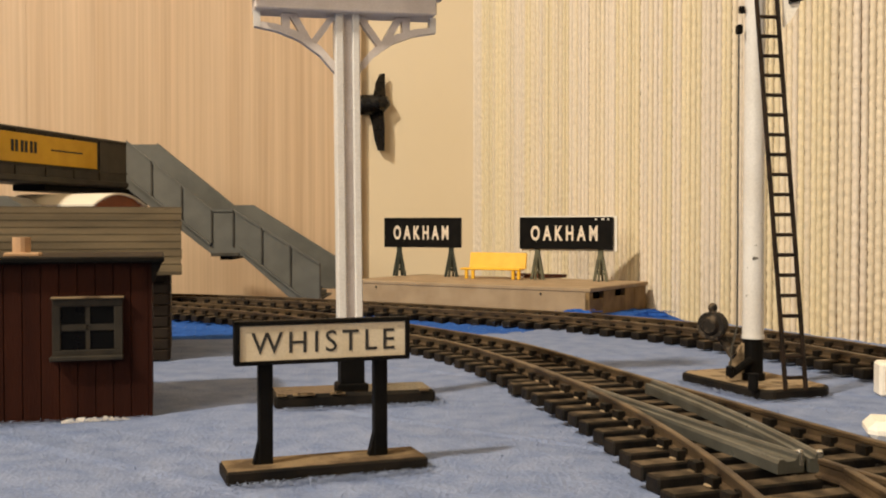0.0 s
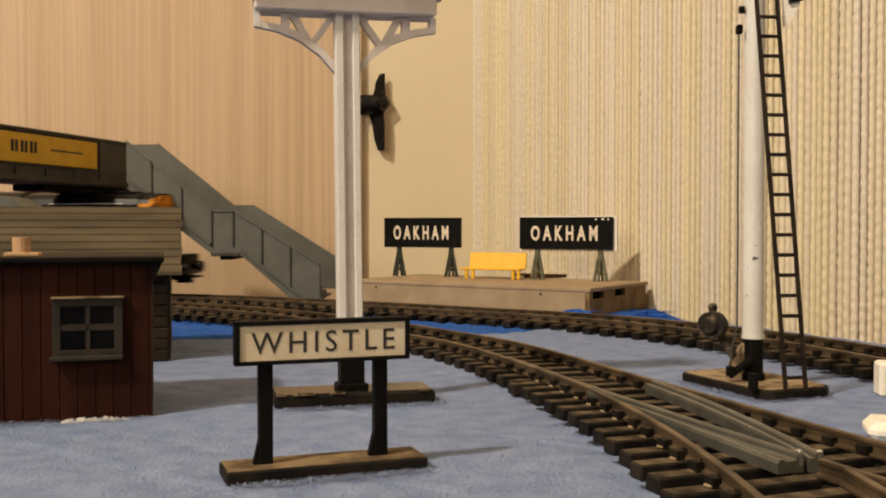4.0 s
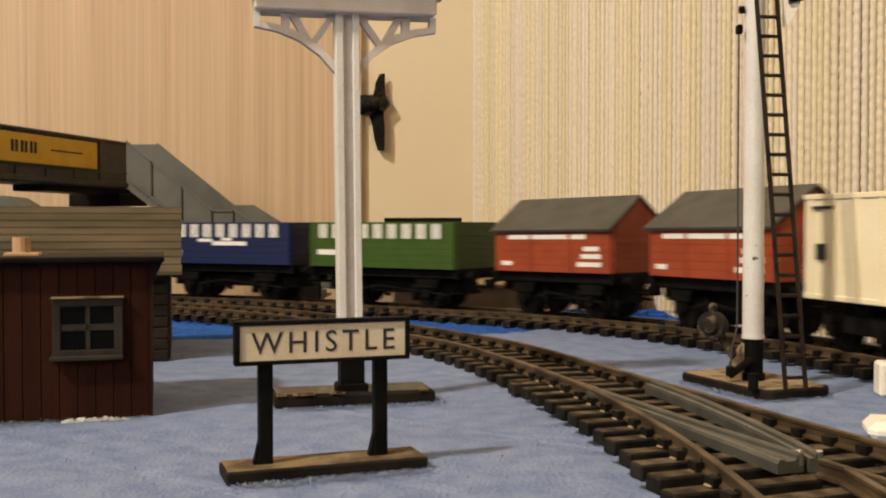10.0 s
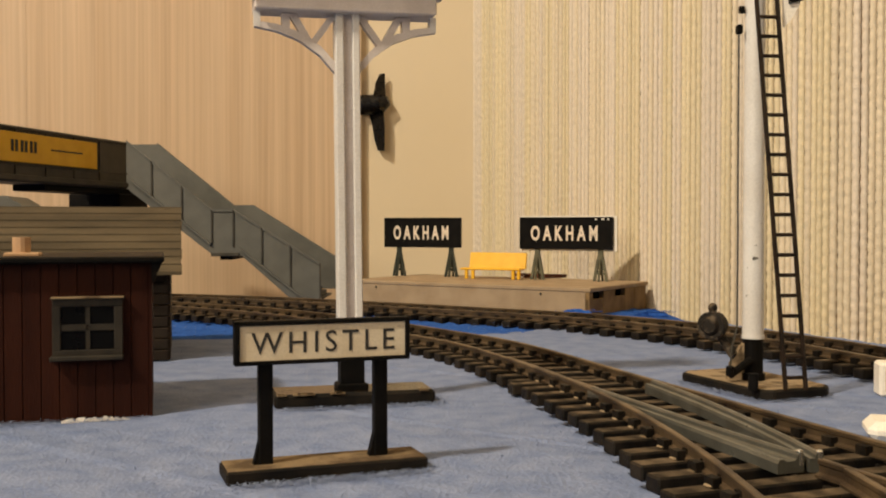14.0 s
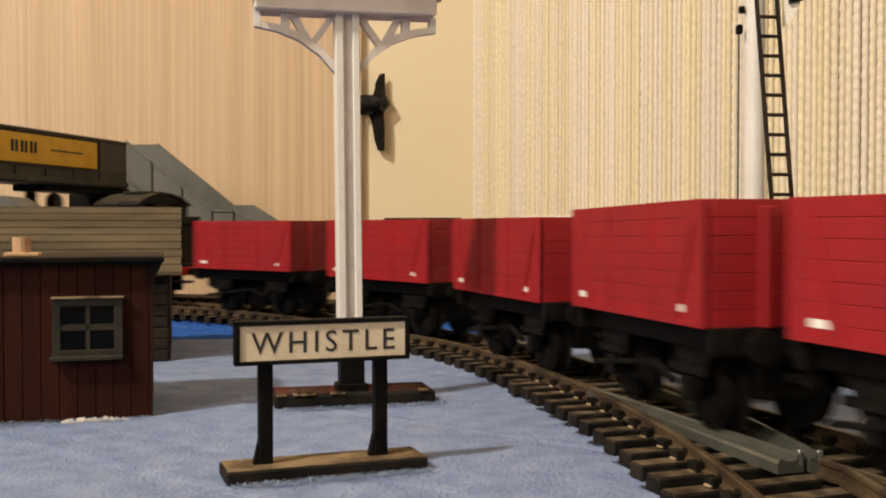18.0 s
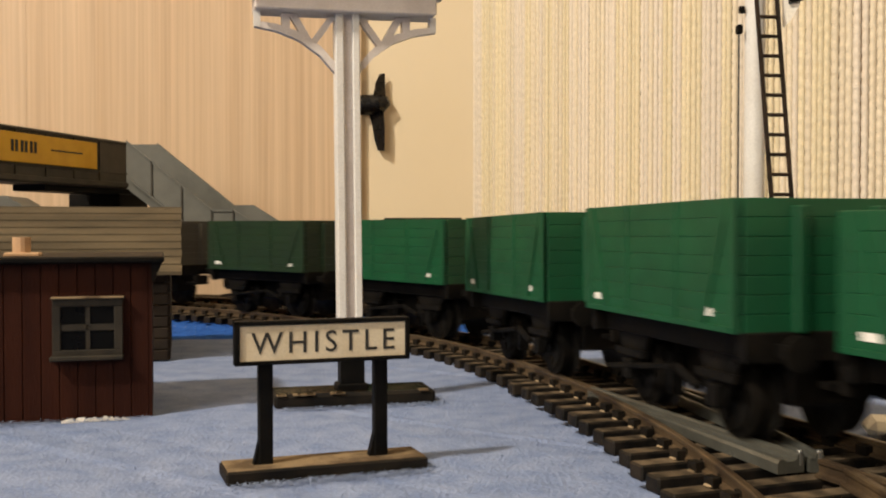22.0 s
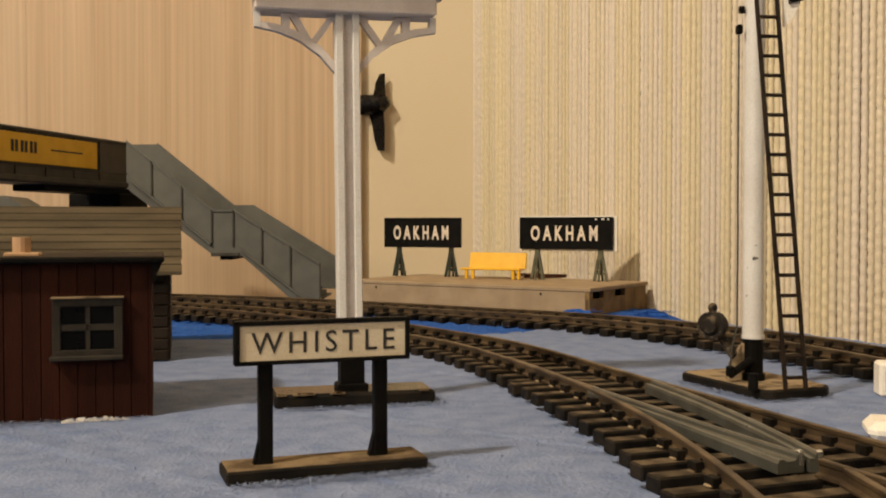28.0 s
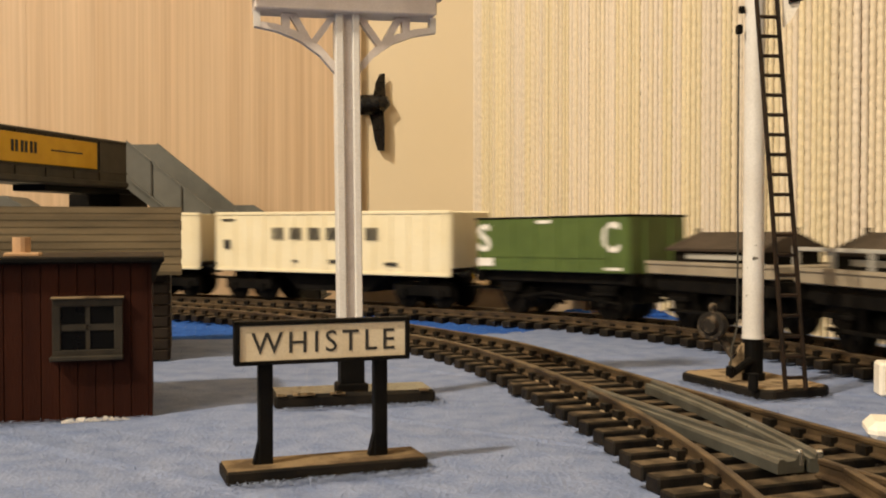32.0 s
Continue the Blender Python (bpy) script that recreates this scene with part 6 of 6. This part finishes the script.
def brown_brake():
    t = empty("brake_van", Matrix.Identity(4), "brown-red brake van with a cream arched roof and open veranda", "van", "brake vans")
    half, w, z0, z1 = 0.0262, 0.0149, 0.0158, 0.0418
    one("floor", BROWNRED, t, (-half, half, -w, w, 0.0154, 0.0170), bevel=0.0002)
    one("cabin", BROWNRED, t, (-0.0150, 0.0187, -w + 0.0006, w - 0.0006, 0.0170, z1), bevel=0.0002)
    for k in (-1, 1):
        y = k * w
        for x in (-half + 0.0011, half - 0.0011):
            one("corner_post", BROWNRED, t, (x - 0.0011, x + 0.0011, y - 0.0011, y + 0.0011, 0.0170, z1), bevel=0.0002)
        one("waist_rail", BROWNRED, t, (-0.0148, 0.0184, y - 0.0004, y + 0.0004, 0.0216, 0.0224), bevel=0.0001)
        for i in range(14):
            x = -0.0150 + i * 0.0337 / 14
            one("board", BROWNRED, t, (x + 0.00004, x + 0.0337 / 14 - 0.00004, y - 0.0006, y - 0.0001 if k > 0 else y + 0.0006, 0.0224, z1 - 0.0012), bevel=0.00008)
        for x in (-0.0020, 0.0058):
            one("door_strap", BROWNRED, t, (x - 0.0003, x + 0.0003, y - 0.0003, y + 0.0003, 0.0260, 0.0385), bevel=0.0001)
        for x, ww in ((-0.0190, 0.0030), (0.0160, 0.0034)):
            one("number_bar", PALEGREY, t, (x, x + ww, y + k * 0.0008 - 0.0001, y + k * 0.0008 + 0.0001, 0.0172, 0.0184))
        one("cantrail", BROWNRED, t, (-half, half, y - 0.0006, y + 0.0006, z1 - 0.0014, z1))
        one("grab_rail", BROWNRED, t, (-half, half, y - 0.0006, y + 0.0006, 0.0170, 0.0186), bevel=0.0002)
        bm = bmesh.new()
        pts = [(-w, 0.0385)] + [(-w + 2 * w * i / 12, z1 + 0.0046 * (1 - ((-1 + i / 6)) ** 2)) for i in range(13)] + [(w, 0.0385)]
        prism(bm, pts, k * half - 0.0008, k * half + 0.0006, Matrix(((0, 1, 0, 0), (1, 0, 0, 0), (0, 0, 1, 0), (0, 0, 0, 1))))
        part("end_header", bm, BROWNRED, t)
        one("end_panel", BROWNRED, t, (k * half - 0.0007, k * half + 0.0007, -w + 0.001, w - 0.001, 0.0154, 0.0300), bevel=0.0002)
        one("end_sill", BROWNRED, t, (k * half - 0.0011, k * half + 0.0011, -w, w, 0.0296, 0.0306), bevel=0.0002)
        for s in (-1, 1):
            one("end_stanchion", BROWNRED, t, (k * half + k * 0.0005, k * half + k * 0.0022, s * 0.0058 - 0.0012, s * 0.0058 + 0.0012, 0.0130, 0.0288), bevel=0.0004)
        # dark sheet over each cabin end paints the veranda's shade
        one("inner_wall", SHADEBROWN, t, ((-0.0154 if k < 0 else 0.0187), (-0.0150 if k < 0 else 0.0191), -0.0130, 0.0130, 0.0175, 0.0405))
        one("footboard", GRIME, t, (-0.027, 0.027, k * 0.0160 - 0.0014, k * 0.0160 + 0.0014, 0.0062, 0.0071), bevel=0.0001)
    arched_roof(t, half, w, z1, 0.0052, BONE, over=0.0016, thick=0.0009)
    running_gear(t, half, 0.0165, lever=False)
    for k in (-1, 1):
        one("end_step", GRIME, t, (k * half + k * 0.0010, k * half + k * 0.0050, -0.0125, 0.0125, 0.0082, 0.0092), bevel=0.0003)
        for s in (-1, 1):
            one("step_hanger", GRIME, t, (k * half - 0.0006, k * half + 0.0006, s * 0.0120 - 0.0012, s * 0.0120 + 0.0012, 0.0066, 0.0130), bevel=0.0002)
            one("axle_cover", GRIME, t, (k * 0.0165 - 0.0070, k * 0.0165 + 0.0070, s * 0.0120 - 0.0006, s * 0.0120 + 0.0006, 0.0064, 0.0130), bevel=0.0003)
    return t


def tank_engine():
    t = empty("tank_locomotive", Matrix.Identity(4), "lined black six-wheeled steam tank locomotive", "locomotive")
    one("footplate", COAL, t, (-0.0378, 0.059, -0.0160, 0.0160, 0.0148, 0.0163), bevel=0.0002)
    bm = bmesh.new()
    rod(bm, (-0.016, 0, 0.0300), (0.0520, 0, 0.0300), 0.0098, 36)
    part("boiler", bm, SOOT, t, smooth=False)
    bm = bmesh.new()
    rod(bm, (0.0455, 0, 0.0300), (0.0552, 0, 0.0300), 0.0104, 28)
    box(bm, 0.0455, 0.0552, -0.0080, 0.0080, 0.0163, 0.0300)
    part("smokebox", bm, COAL, t)
    bm = bmesh.new()
    rod(bm, (0.0505, 0, 0.0395), (0.0505, 0, 0.0480), 0.0026, 18)
    rod(bm, (0.0505, 0, 0.0478), (0.0505, 0, 0.0496), 0.0036, 18, 0.0032)
    rod(bm, (0.0505, 0, 0.0390), (0.0505, 0, 0.0408), 0.0040, 18, 0.0028)
    part("chimney", bm, COAL, t)
    bm = bmesh.new()
    rod(bm, (0.0345, 0, 0.0380), (0.0345, 0, 0.0432), 0.0038, 20)
    bmesh.ops.create_uvsphere(bm, u_segments=20, v_segments=10, radius=0.0038, matrix=pose(0.0345, 0, 0.0432))
    part("dome", bm, COAL, t, smooth=True)
    bm = bmesh.new()
    rod(bm, (-0.0060, 0, 0.0395), (-0.0060, 0, 0.0430), 0.0018, 12)
    part("safety_valve", bm, COAL, t)
    for s in (-1, 1):
        y = s * 0.0146
        tank = one("side_tank", COAL, t, (-0.0185, 0.0410, s * 0.0105 - 0.0041, s * 0.0105 + 0.0041, 0.0163, 0.0325), bevel=0.0003)
        for (x0, x1), mm, i in (((-0.0170, 0.0385), PALEGREY, 0.0), ((-0.0164, 0.0379), RUSTLINE, 0.0006)):
            z0, z1, cut = 0.0176 + i, 0.0316 - i, 0.0009
            for b in ((x0 + cut, x1 - cut, z0, z0 + 0.0004), (x0 + cut, x1 - cut, z1 - 0.0004, z1), (x0, x0 + 0.0004, z0 + cut, z1 - cut), (x1 - 0.0004, x1, z0 + cut, z1 - cut)):
                one("lining", mm, tank, (b[0], b[1], y + s * 0.0001 - 0.0001, y + s * 0.0001 + 0.0001, b[2], b[3]))
            for xa, xb, za, zb in ((x0, x0 + cut, z0 + cut, z0), (x1, x1 - cut, z0 + cut, z0), (x0, x0 + cut, z1 - cut, z1), (x1, x1 - cut, z1 - cut, z1)):
                bm = bmesh.new()
                rod(bm, (xa, y + s * 0.0001, za), (xb, y + s * 0.0001, zb), 0.0002, 6)
                part("lining", bm, mm, tank)
        for x0, x1, z0, z1 in ((0.0064, 0.0122, 0.0240, 0.0252), (0.0086, 0.0100, 0.0222, 0.0272), (0.0078, 0.0108, 0.0234, 0.0260)):
            one("crest", GOLD, tank, (x0, x1, y + s * 0.0001 - 0.0001, y + s * 0.0001 + 0.0001, z0, z1))
        one("cab_side", COAL, t, (-0.0358, -0.0185, y - 0.0005, y + 0.0003, 0.0163, 0.0330), bevel=0.0001)
        for b in ((-0.0338, -0.0334, 0.0188, 0.0312), (-0.0247, -0.0243, 0.0188, 0.0312), (-0.0332, -0.0249, 0.0182, 0.0186), (-0.0332, -0.0249, 0.0314, 0.0318)):
            one("lining", PALEGREY, t, (b[0], b[1], y + s * 0.0004 - 0.0002, y + s * 0.0004 + 0.0002, b[2], b[3]))
        for z in (0.0193, 0.0303):
            one("lining", RUSTLINE, t, (-0.0326, -0.0255, y + s * 0.0004 - 0.0001, y + s * 0.0004 + 0.0001, z, z + 0.0004))
        one("number_patch", PALEGREY, t, (-0.0325, -0.0256, y + s * 0.0004 - 0.0001, y + s * 0.0004 + 0.0001, 0.0243, 0.0262))
        for x0, x1 in ((-0.0315, -0.0215), (-0.0135, -0.0104)):
            one("cab_pillar", COAL, t, (x0, x1, y - 0.0006, y + 0.0003, 0.0330, 0.0418))
        one("bunker_coping", COAL, t, (-0.0388, -0.0300, y - 0.0010, y + 0.0006, 0.0330, 0.0339), bevel=0.0002)
        one("bunker_coping", COAL, t, (-0.0388, -0.0325, y - 0.0008, y + 0.0004, 0.0350, 0.0360), bevel=0.0002)
        one("bunker_top", COAL, t, (-0.0380, -0.0330, y - 0.0006, y + 0.0002, 0.0330, 0.0360))
        one("footplate_line", PALEGREY, t, (-0.0378, 0.0590, s * 0.0161 - 0.0001, s * 0.0161 + 0.0001, 0.0157, 0.0160))
        for x in (-0.0230, 0.0040, 0.0300):
            w_ = part("wheel", wheel_mesh(0.0090, True), GRIME, t)
            w_.matrix_local = pose(x, s * 0.0078, 0.0090, 0, 0, 180 if s > 0 else 0)
        one("coupling_rod", GUNMETAL, t, (-0.0230, 0.0300, s * 0.0112 - 0.0004, s * 0.0112 + 0.0004, 0.0058, 0.0072))
        one("frame", COAL, t, (-0.0370, 0.052, s * 0.0060 - 0.0005, s * 0.0060 + 0.0005, 0.0050, 0.0148))
        one("step", COAL, t, (-0.016, -0.009, s * 0.0140 - 0.0018, s * 0.0140 + 0.0018, 0.0060, 0.0148), bevel=0.0003)
    swap = Matrix(((0, 1, 0, 0), (1, 0, 0, 0), (0, 0, 1, 0), (0, 0, 0, 1)))
    for x in (-0.0315, -0.0105):
        bm = bmesh.new()
        prism(bm, [(-0.0146, 0.0163), (0.0146, 0.0163), (0.0146, 0.0368), (-0.0146, 0.0368)], x - 0.0005, x + 0.0005, swap)
        for y0, y1 in ((-0.0146, -0.0108), (-0.0046, 0.0046), (0.0108, 0.0146)):
            prism(bm, [(y0, 0.0368), (y1, 0.0368), (y1, 0.0418), (y0, 0.0418)], x - 0.0005, x + 0.0005, swap)
        for y0, y1 in ((-0.0108, -0.0046), (0.0046, 0.0108)):
            for ya, yb in ((y0, y0 + 0.0016), (y1, y1 - 0.0016)):
                prism(bm, [(ya, 0.0368), (yb, 0.0368), (ya, 0.0384)], x - 0.0005, x + 0.0005, swap)
                prism(bm, [(ya, 0.0418), (yb, 0.0418), (ya, 0.0402)], x - 0.0005, x + 0.0005, swap)
        prism(bm, [(-0.0146, 0.0418)] + [(-0.0146 + 0.0292 * i / 12, 0.0411 + 0.0045 * (1 - (-1 + i / 6) ** 2)) for i in range(13)] + [(0.0146, 0.0418)], x - 0.0005, x + 0.0005, swap)
        part("cab_sheet", bm, COAL, t)
    arched_roof(t, 0.0118, 0.0150, 0.0425, 0.0048, SOOT, over=0.0006).matrix_local = pose(-0.0210, 0, -0.0014)
    one("backhead", GRIME, t, (-0.0270, -0.0112, -0.0062, 0.0040, 0.0300, 0.0432), bevel=0.0008, label="dark boiler backhead and motor inside the cab")
    one("roof_hatch", SOOT, t, (-0.0270, -0.0150, -0.0060, 0.0060, 0.0452, 0.0465), bevel=0.0003)
    one("bunker_back", COAL, t, (-0.0363, -0.0353, -0.0146, 0.0146, 0.0163, 0.0335), bevel=0.0002)
    one("bunker_rear", COAL, t, (-0.0388, -0.0380, -0.0150, 0.0150, 0.0330, 0.0360), bevel=0.0002)
    one("coal_space", GRIME, t, (-0.0380, -0.0322, -0.0140, 0.0140, 0.0325, 0.0345))
    for k, end, low in ((-1, -0.0378, 0.0112), (1, 0.0542, 0.0098)):
        one("buffer_beam", BUFFER_RED if k < 0 else COAL, t, (end - 0.0008, end + 0.0008, -0.0155, 0.0155, low, 0.0148), bevel=0.0002, label="red buffer beam" if k < 0 else "")
        for s in (-1, 1):
            bm = bmesh.new()
            rod(bm, (end + k * 0.0008, s * 0.0088, 0.0128), (end + k * 0.0050, s * 0.0088, 0.0128), 0.0013, 10)
            rod(bm, (end + k * 0.0050, s * 0.0088, 0.0128), (end + k * 0.0058, s * 0.0088, 0.0128), 0.0027, 16)
            part("buffer", bm, COAL, t)
        one("coupling", COAL, t, (min(end, end + k * 0.0085), max(end, end + k * 0.0085), -0.003, 0.003, 0.0085, 0.0095))
    return t


# ---- the two trains ----
diesel, diesel_rods = shunter()
flat_a = flat_wagon(True, "fawn flat wagon with pale grey rails round a sheeted load")
flat_b = flat_wagon(False, "fawn flat wagon carrying a dark pitched sheeted load")
olive = lettered_open()
hopper_a = hopper()
hopper_b = copy_thing(hopper_a, Matrix.Identity(4))
salt_a = salt_van()
salt_b = copy_thing(salt_a, Matrix.Identity(4))
leaf = owner_wagon(LEAF, "bright green planked coal wagon with white lettering", 9, ((-0.0330, 0.0130, 0.0212, 0.0022),))
navy = owner_wagon(NAVY, "navy blue planked coal wagon with white lettering", 9, ((-0.0330, 0.0100, 0.0200, 0.0024), (-0.0050, 0.0190, 0.0246, 0.0018), (-0.0130, 0.0080, 0.0262, 0.0014), (0.0000, 0.0060, 0.0268, 0.0012)))
dark_van = box_van()
guard_grey = grey_brake()
# offsets in metres behind the shunter's door, half wheelbase
FAR_TRAIN = ((diesel, 0.0330, 0.0252), (flat_a, -0.0590, 0.0165), (flat_b, -0.1305, 0.0165), (olive, -0.2030, 0.0230), (hopper_a, -0.3135, 0.0470), (hopper_b, -0.4520, 0.0470), (salt_a, -0.5610, 0.0165), (salt_b, -0.6340, 0.0165), (leaf, -0.7165, 0.0223), (navy, -0.8030, 0.0223), (dark_van, -0.8860, 0.0200), (guard_grey, -0.9665, 0.0165))

engine = tank_engine()
red = open_wagon("open_wagon", RED, "bright red planked open wagon", group="open wagons")
reds = [red] + [copy_thing(red, Matrix.Identity(4)) for i in range(5)]
pale = open_wagon("open_wagon", STONEGREY, "pale grey planked open wagon", group="open wagons")
mid = open_wagon("open_wagon", MIDGREY, "mid grey planked open wagon", group="open wagons")
soled = open_wagon("open_wagon", MIDGREY, "mid grey planked open wagon with a red solebar", sole=SCARLET, group="open wagons")
dark = open_wagon("open_wagon", BOTTLE, "dark green planked open wagon", group="open wagons")
teal = open_wagon("open_wagon", TEAL, "green planked open wagon with white number patches", group="open wagons")
teals = [teal] + [copy_thing(teal, Matrix.Identity(4)) for i in range(4)]
guard_brown = brown_brake()
engine.scale = (1.0, 1.01, 1.015)
# places in wagon pitches behind the first wagon's leading end
NEAR_TRAIN = [(engine, 0.80, 0.0250)] + [(o, -0.38 - i, 0.0152) for i, o in enumerate(reds + [pale, mid, soled, dark] + teals)] + [(guard_brown, -15.42, 0.0165)]


# ---- loose fibres of the felt ----
random.seed(21)
bm = bmesh.new()
bases = (((-0.0177, 0.1538), 19.7, 0.0150, 0.0042), ((-0.0188, 0.2145), 14.4, 0.0175, 0.0056), ((0.0712, 0.2332), -69.6, 0.0160, 0.0090), ((-0.0575, 0.1984), 15.5, 0.0800, 0.0010))
for i in range(8600):
    y = 0.125 + 0.26 * random.random() ** 1.7
    x = random.uniform(-0.45, 0.45) * y
    if i > 5600:
        (bx, by), turn_, bw, bd = bases[i % 4]
        lx, ly = random.uniform(-bw, bw), -bd - abs(random.gauss(0, 0.0011))
        if i % 4 == 3:
            lx = -abs(lx)
        elif random.random() < 0.2:
            lx, ly = bw + abs(random.gauss(0, 0.0008)), random.uniform(-bd, bd)
        a = radians(turn_)
        x, y = bx + lx * math.cos(a) - ly * math.sin(a), by + lx * math.sin(a) + ly * math.cos(a)
    if x > 0.02 and abs(np.linalg.norm(np.array((x, y)) - np.array(BRANCH[0])) - BRANCH[1]) < 0.02:
        continue
    a, ln = random.uniform(0, 6.28), random.uniform(0.0008, 0.0030)
    p, d = Vector((x, y, 0.0)), Vector((math.cos(a), math.sin(a), 0)) * ln
    up = random.uniform(0.0003, 0.0011) * (0.65 if i > 5600 else 0.8)
    w = Vector((-d.y, d.x, 0)).normalized() * 0.00004
    q = [p, p + d * 0.5 + Vector((0, 0, up)), p + d + Vector((random.uniform(-0.0006, 0.0006), random.uniform(-0.0006, 0.0006), up * random.uniform(0.1, 0.9)))]
    v = [bm.verts.new(c) for c in (q[0] - w, q[0] + w, q[1] - w, q[1] + w, q[2])]
    bm.faces.new((v[0], v[1], v[3], v[2]))
    bm.faces.new((v[2], v[3], v[4]))
tagged(part("felt_fibres", bm, FIBRE), "loose pale fibres standing up from the felt", "fibres", kind="stuff")


# ---- running of the trains ----
def curve_through(rows, t):
    """Smooth monotone reading of a table of (seconds, value)."""
    ts, vs = [r[0] for r in rows], [r[1] for r in rows]
    if t <= ts[0]:
        return vs[0] + (t - ts[0]) * (vs[1] - vs[0]) / (ts[1] - ts[0])
    if t >= ts[-1]:
        return vs[-1] + (t - ts[-1]) * (vs[-1] - vs[-2]) / (ts[-1] - ts[-2])
    i = max(k for k in range(len(ts) - 1) if ts[k] <= t)
    d = [(vs[k + 1] - vs[k]) / (ts[k + 1] - ts[k]) for k in range(len(ts) - 1)]
    m0 = d[i] if i == 0 else (d[i - 1] + d[i]) / 2
    m1 = d[i] if i == len(d) - 1 else (d[i] + d[i + 1]) / 2
    h, u = ts[i + 1] - ts[i], (t - ts[i]) / (ts[i + 1] - ts[i])
    return (2 * u**3 - 3 * u**2 + 1) * vs[i] + (u**3 - 2 * u**2 + u) * h * m0 + (-2 * u**3 + 3 * u**2) * vs[i + 1] + (u**3 - u**2) * h * m1


FAR_RUN = [(0.0, -0.93), (3.5, -0.25), (4.5, -0.075), (5.5, 0.066), (6.0, 0.106), (6.2, 0.1235), (6.5, 0.165), (7.0, 0.257), (8.0, 0.438), (9.0, 0.604), (9.5, 0.684), (10.5, 0.847), (11.0, 0.929), (11.5, 1.011), (12.0, 1.093), (12.5, 1.185), (13.5, 1.37), (29.4, 4.39), (29.8, 4.480), (30.2, 4.567), (30.6, 4.629), (31.0, 4.685), (31.4, 4.761), (32.0, 4.883), (33.0, 5.08)]
FAR_LOOP = far_line.length
NEAR_LOOP = 8.0 + (near_line.length - 0.567 - 0.2383) / 0.0675 + 3.0
NEAR_RUN = [(0.0, 20.55 - NEAR_LOOP), (16.0, -2.12), (16.5, -0.33), (17.0, 1.31), (17.5, 2.75), (18.0, 4.02), (18.5, 5.31), (19.0, 6.60), (19.5, 7.85), (20.0, 9.02), (20.5, 10.05), (21.0, 11.0), (22.0, 12.92), (22.5, 13.93), (23.0, 15.0), (23.5, 15.83), (24.0, 16.80), (24.3, 17.41), (24.5, 17.85), (25.0, 18.95), (25.5, 20.12), (32.0, 34.2)]
PITCHES = [(-3.0, -0.2383), (-1.0, -0.1033), (0.0, -0.0358), (1.0, 0.0318), (2.0, 0.1034), (3.0, 0.1905), (4.0, 0.2809), (5.0, 0.362), (6.0, 0.432), (8.0, 0.567)]



def near_place(u):
    u = (u + 3.0) % NEAR_LOOP - 3.0
    return curve_through(PITCHES, u)


def slew(s):
    return float(np.interp(s, (-0.12, 0.03, 0.06, 0.09, 0.16, 0.25, 0.33, 0.42), (-4.0, -4.0, 0.0, 3.0, 5.0, 5.0, 2.0, 0.0)))


def roll_wheels(thing, place, shown):
    """Turn every wheel of a vehicle with the way it has run, while it is on the scenic side."""
    rows_t = [0.0] + [t for t in (0.034 * i for i in range(1, 941)) if shown(place(t)) or shown(place(t + 0.07))] + [32.0]
    wheels = [c for c in thing.children if c.name.startswith("wheel")] + [w for c in thing.children if c.name.startswith("bogie") for w in c.children if w.name.startswith("wheel")]
    for w in wheels:
        rest = w.matrix_basis.copy()
        at, flip = rest.translation.copy(), rest.to_3x3().to_4x4()
        walk(w, [(t, Matrix.Translation(at) @ Matrix.Rotation(place(t) / at.z % (2 * math.pi), 4, "Y") @ flip) for t in rows_t])


def motions():
    times = [i * 0.2 for i in range(161)]
    for thing, back, half in FAR_TRAIN:
        walk(thing, [(t, far_line.vehicle(curve_through(FAR_RUN, t) + back, half)) for t in times])
        roll_wheels(thing, lambda t, back=back: curve_through(FAR_RUN, t) + back, lambda s: (s + 0.20) % FAR_LOOP < 0.62)
    for i, (thing, back, half) in enumerate(NEAR_TRAIN):
        rise = 1.0 if i in (4, 5, 12, 13) else 0.1
        walk(thing, [(t, near_line.vehicle(near_place(curve_through(NEAR_RUN, t) + back), half, rise, 0.0 if thing is guard_brown else slew(near_place(curve_through(NEAR_RUN, t) + back)))) for t in times])
        roll_wheels(thing, lambda t, back=back: near_place(curve_through(NEAR_RUN, t) + back), lambda s: -0.11 < s < 0.40)
    busy = [0.0] + [5.0 + i / 20 for i in range(45)] + [29.4 + i / 20 for i in range(53)]
    for o in diesel_rods:
        rows = []
        for t in busy:
            a = -math.pi / 2 - (curve_through(FAR_RUN, t) - 0.106) / 0.0070 if t < 20 else math.pi / 2 - (curve_through(FAR_RUN, t) - 4.685) / 0.0082
            rows.append((t, pose(0.0038 * math.cos(a), 0, 0.0100 + 0.0038 * math.sin(a))))
        walk(o, rows)


motions()
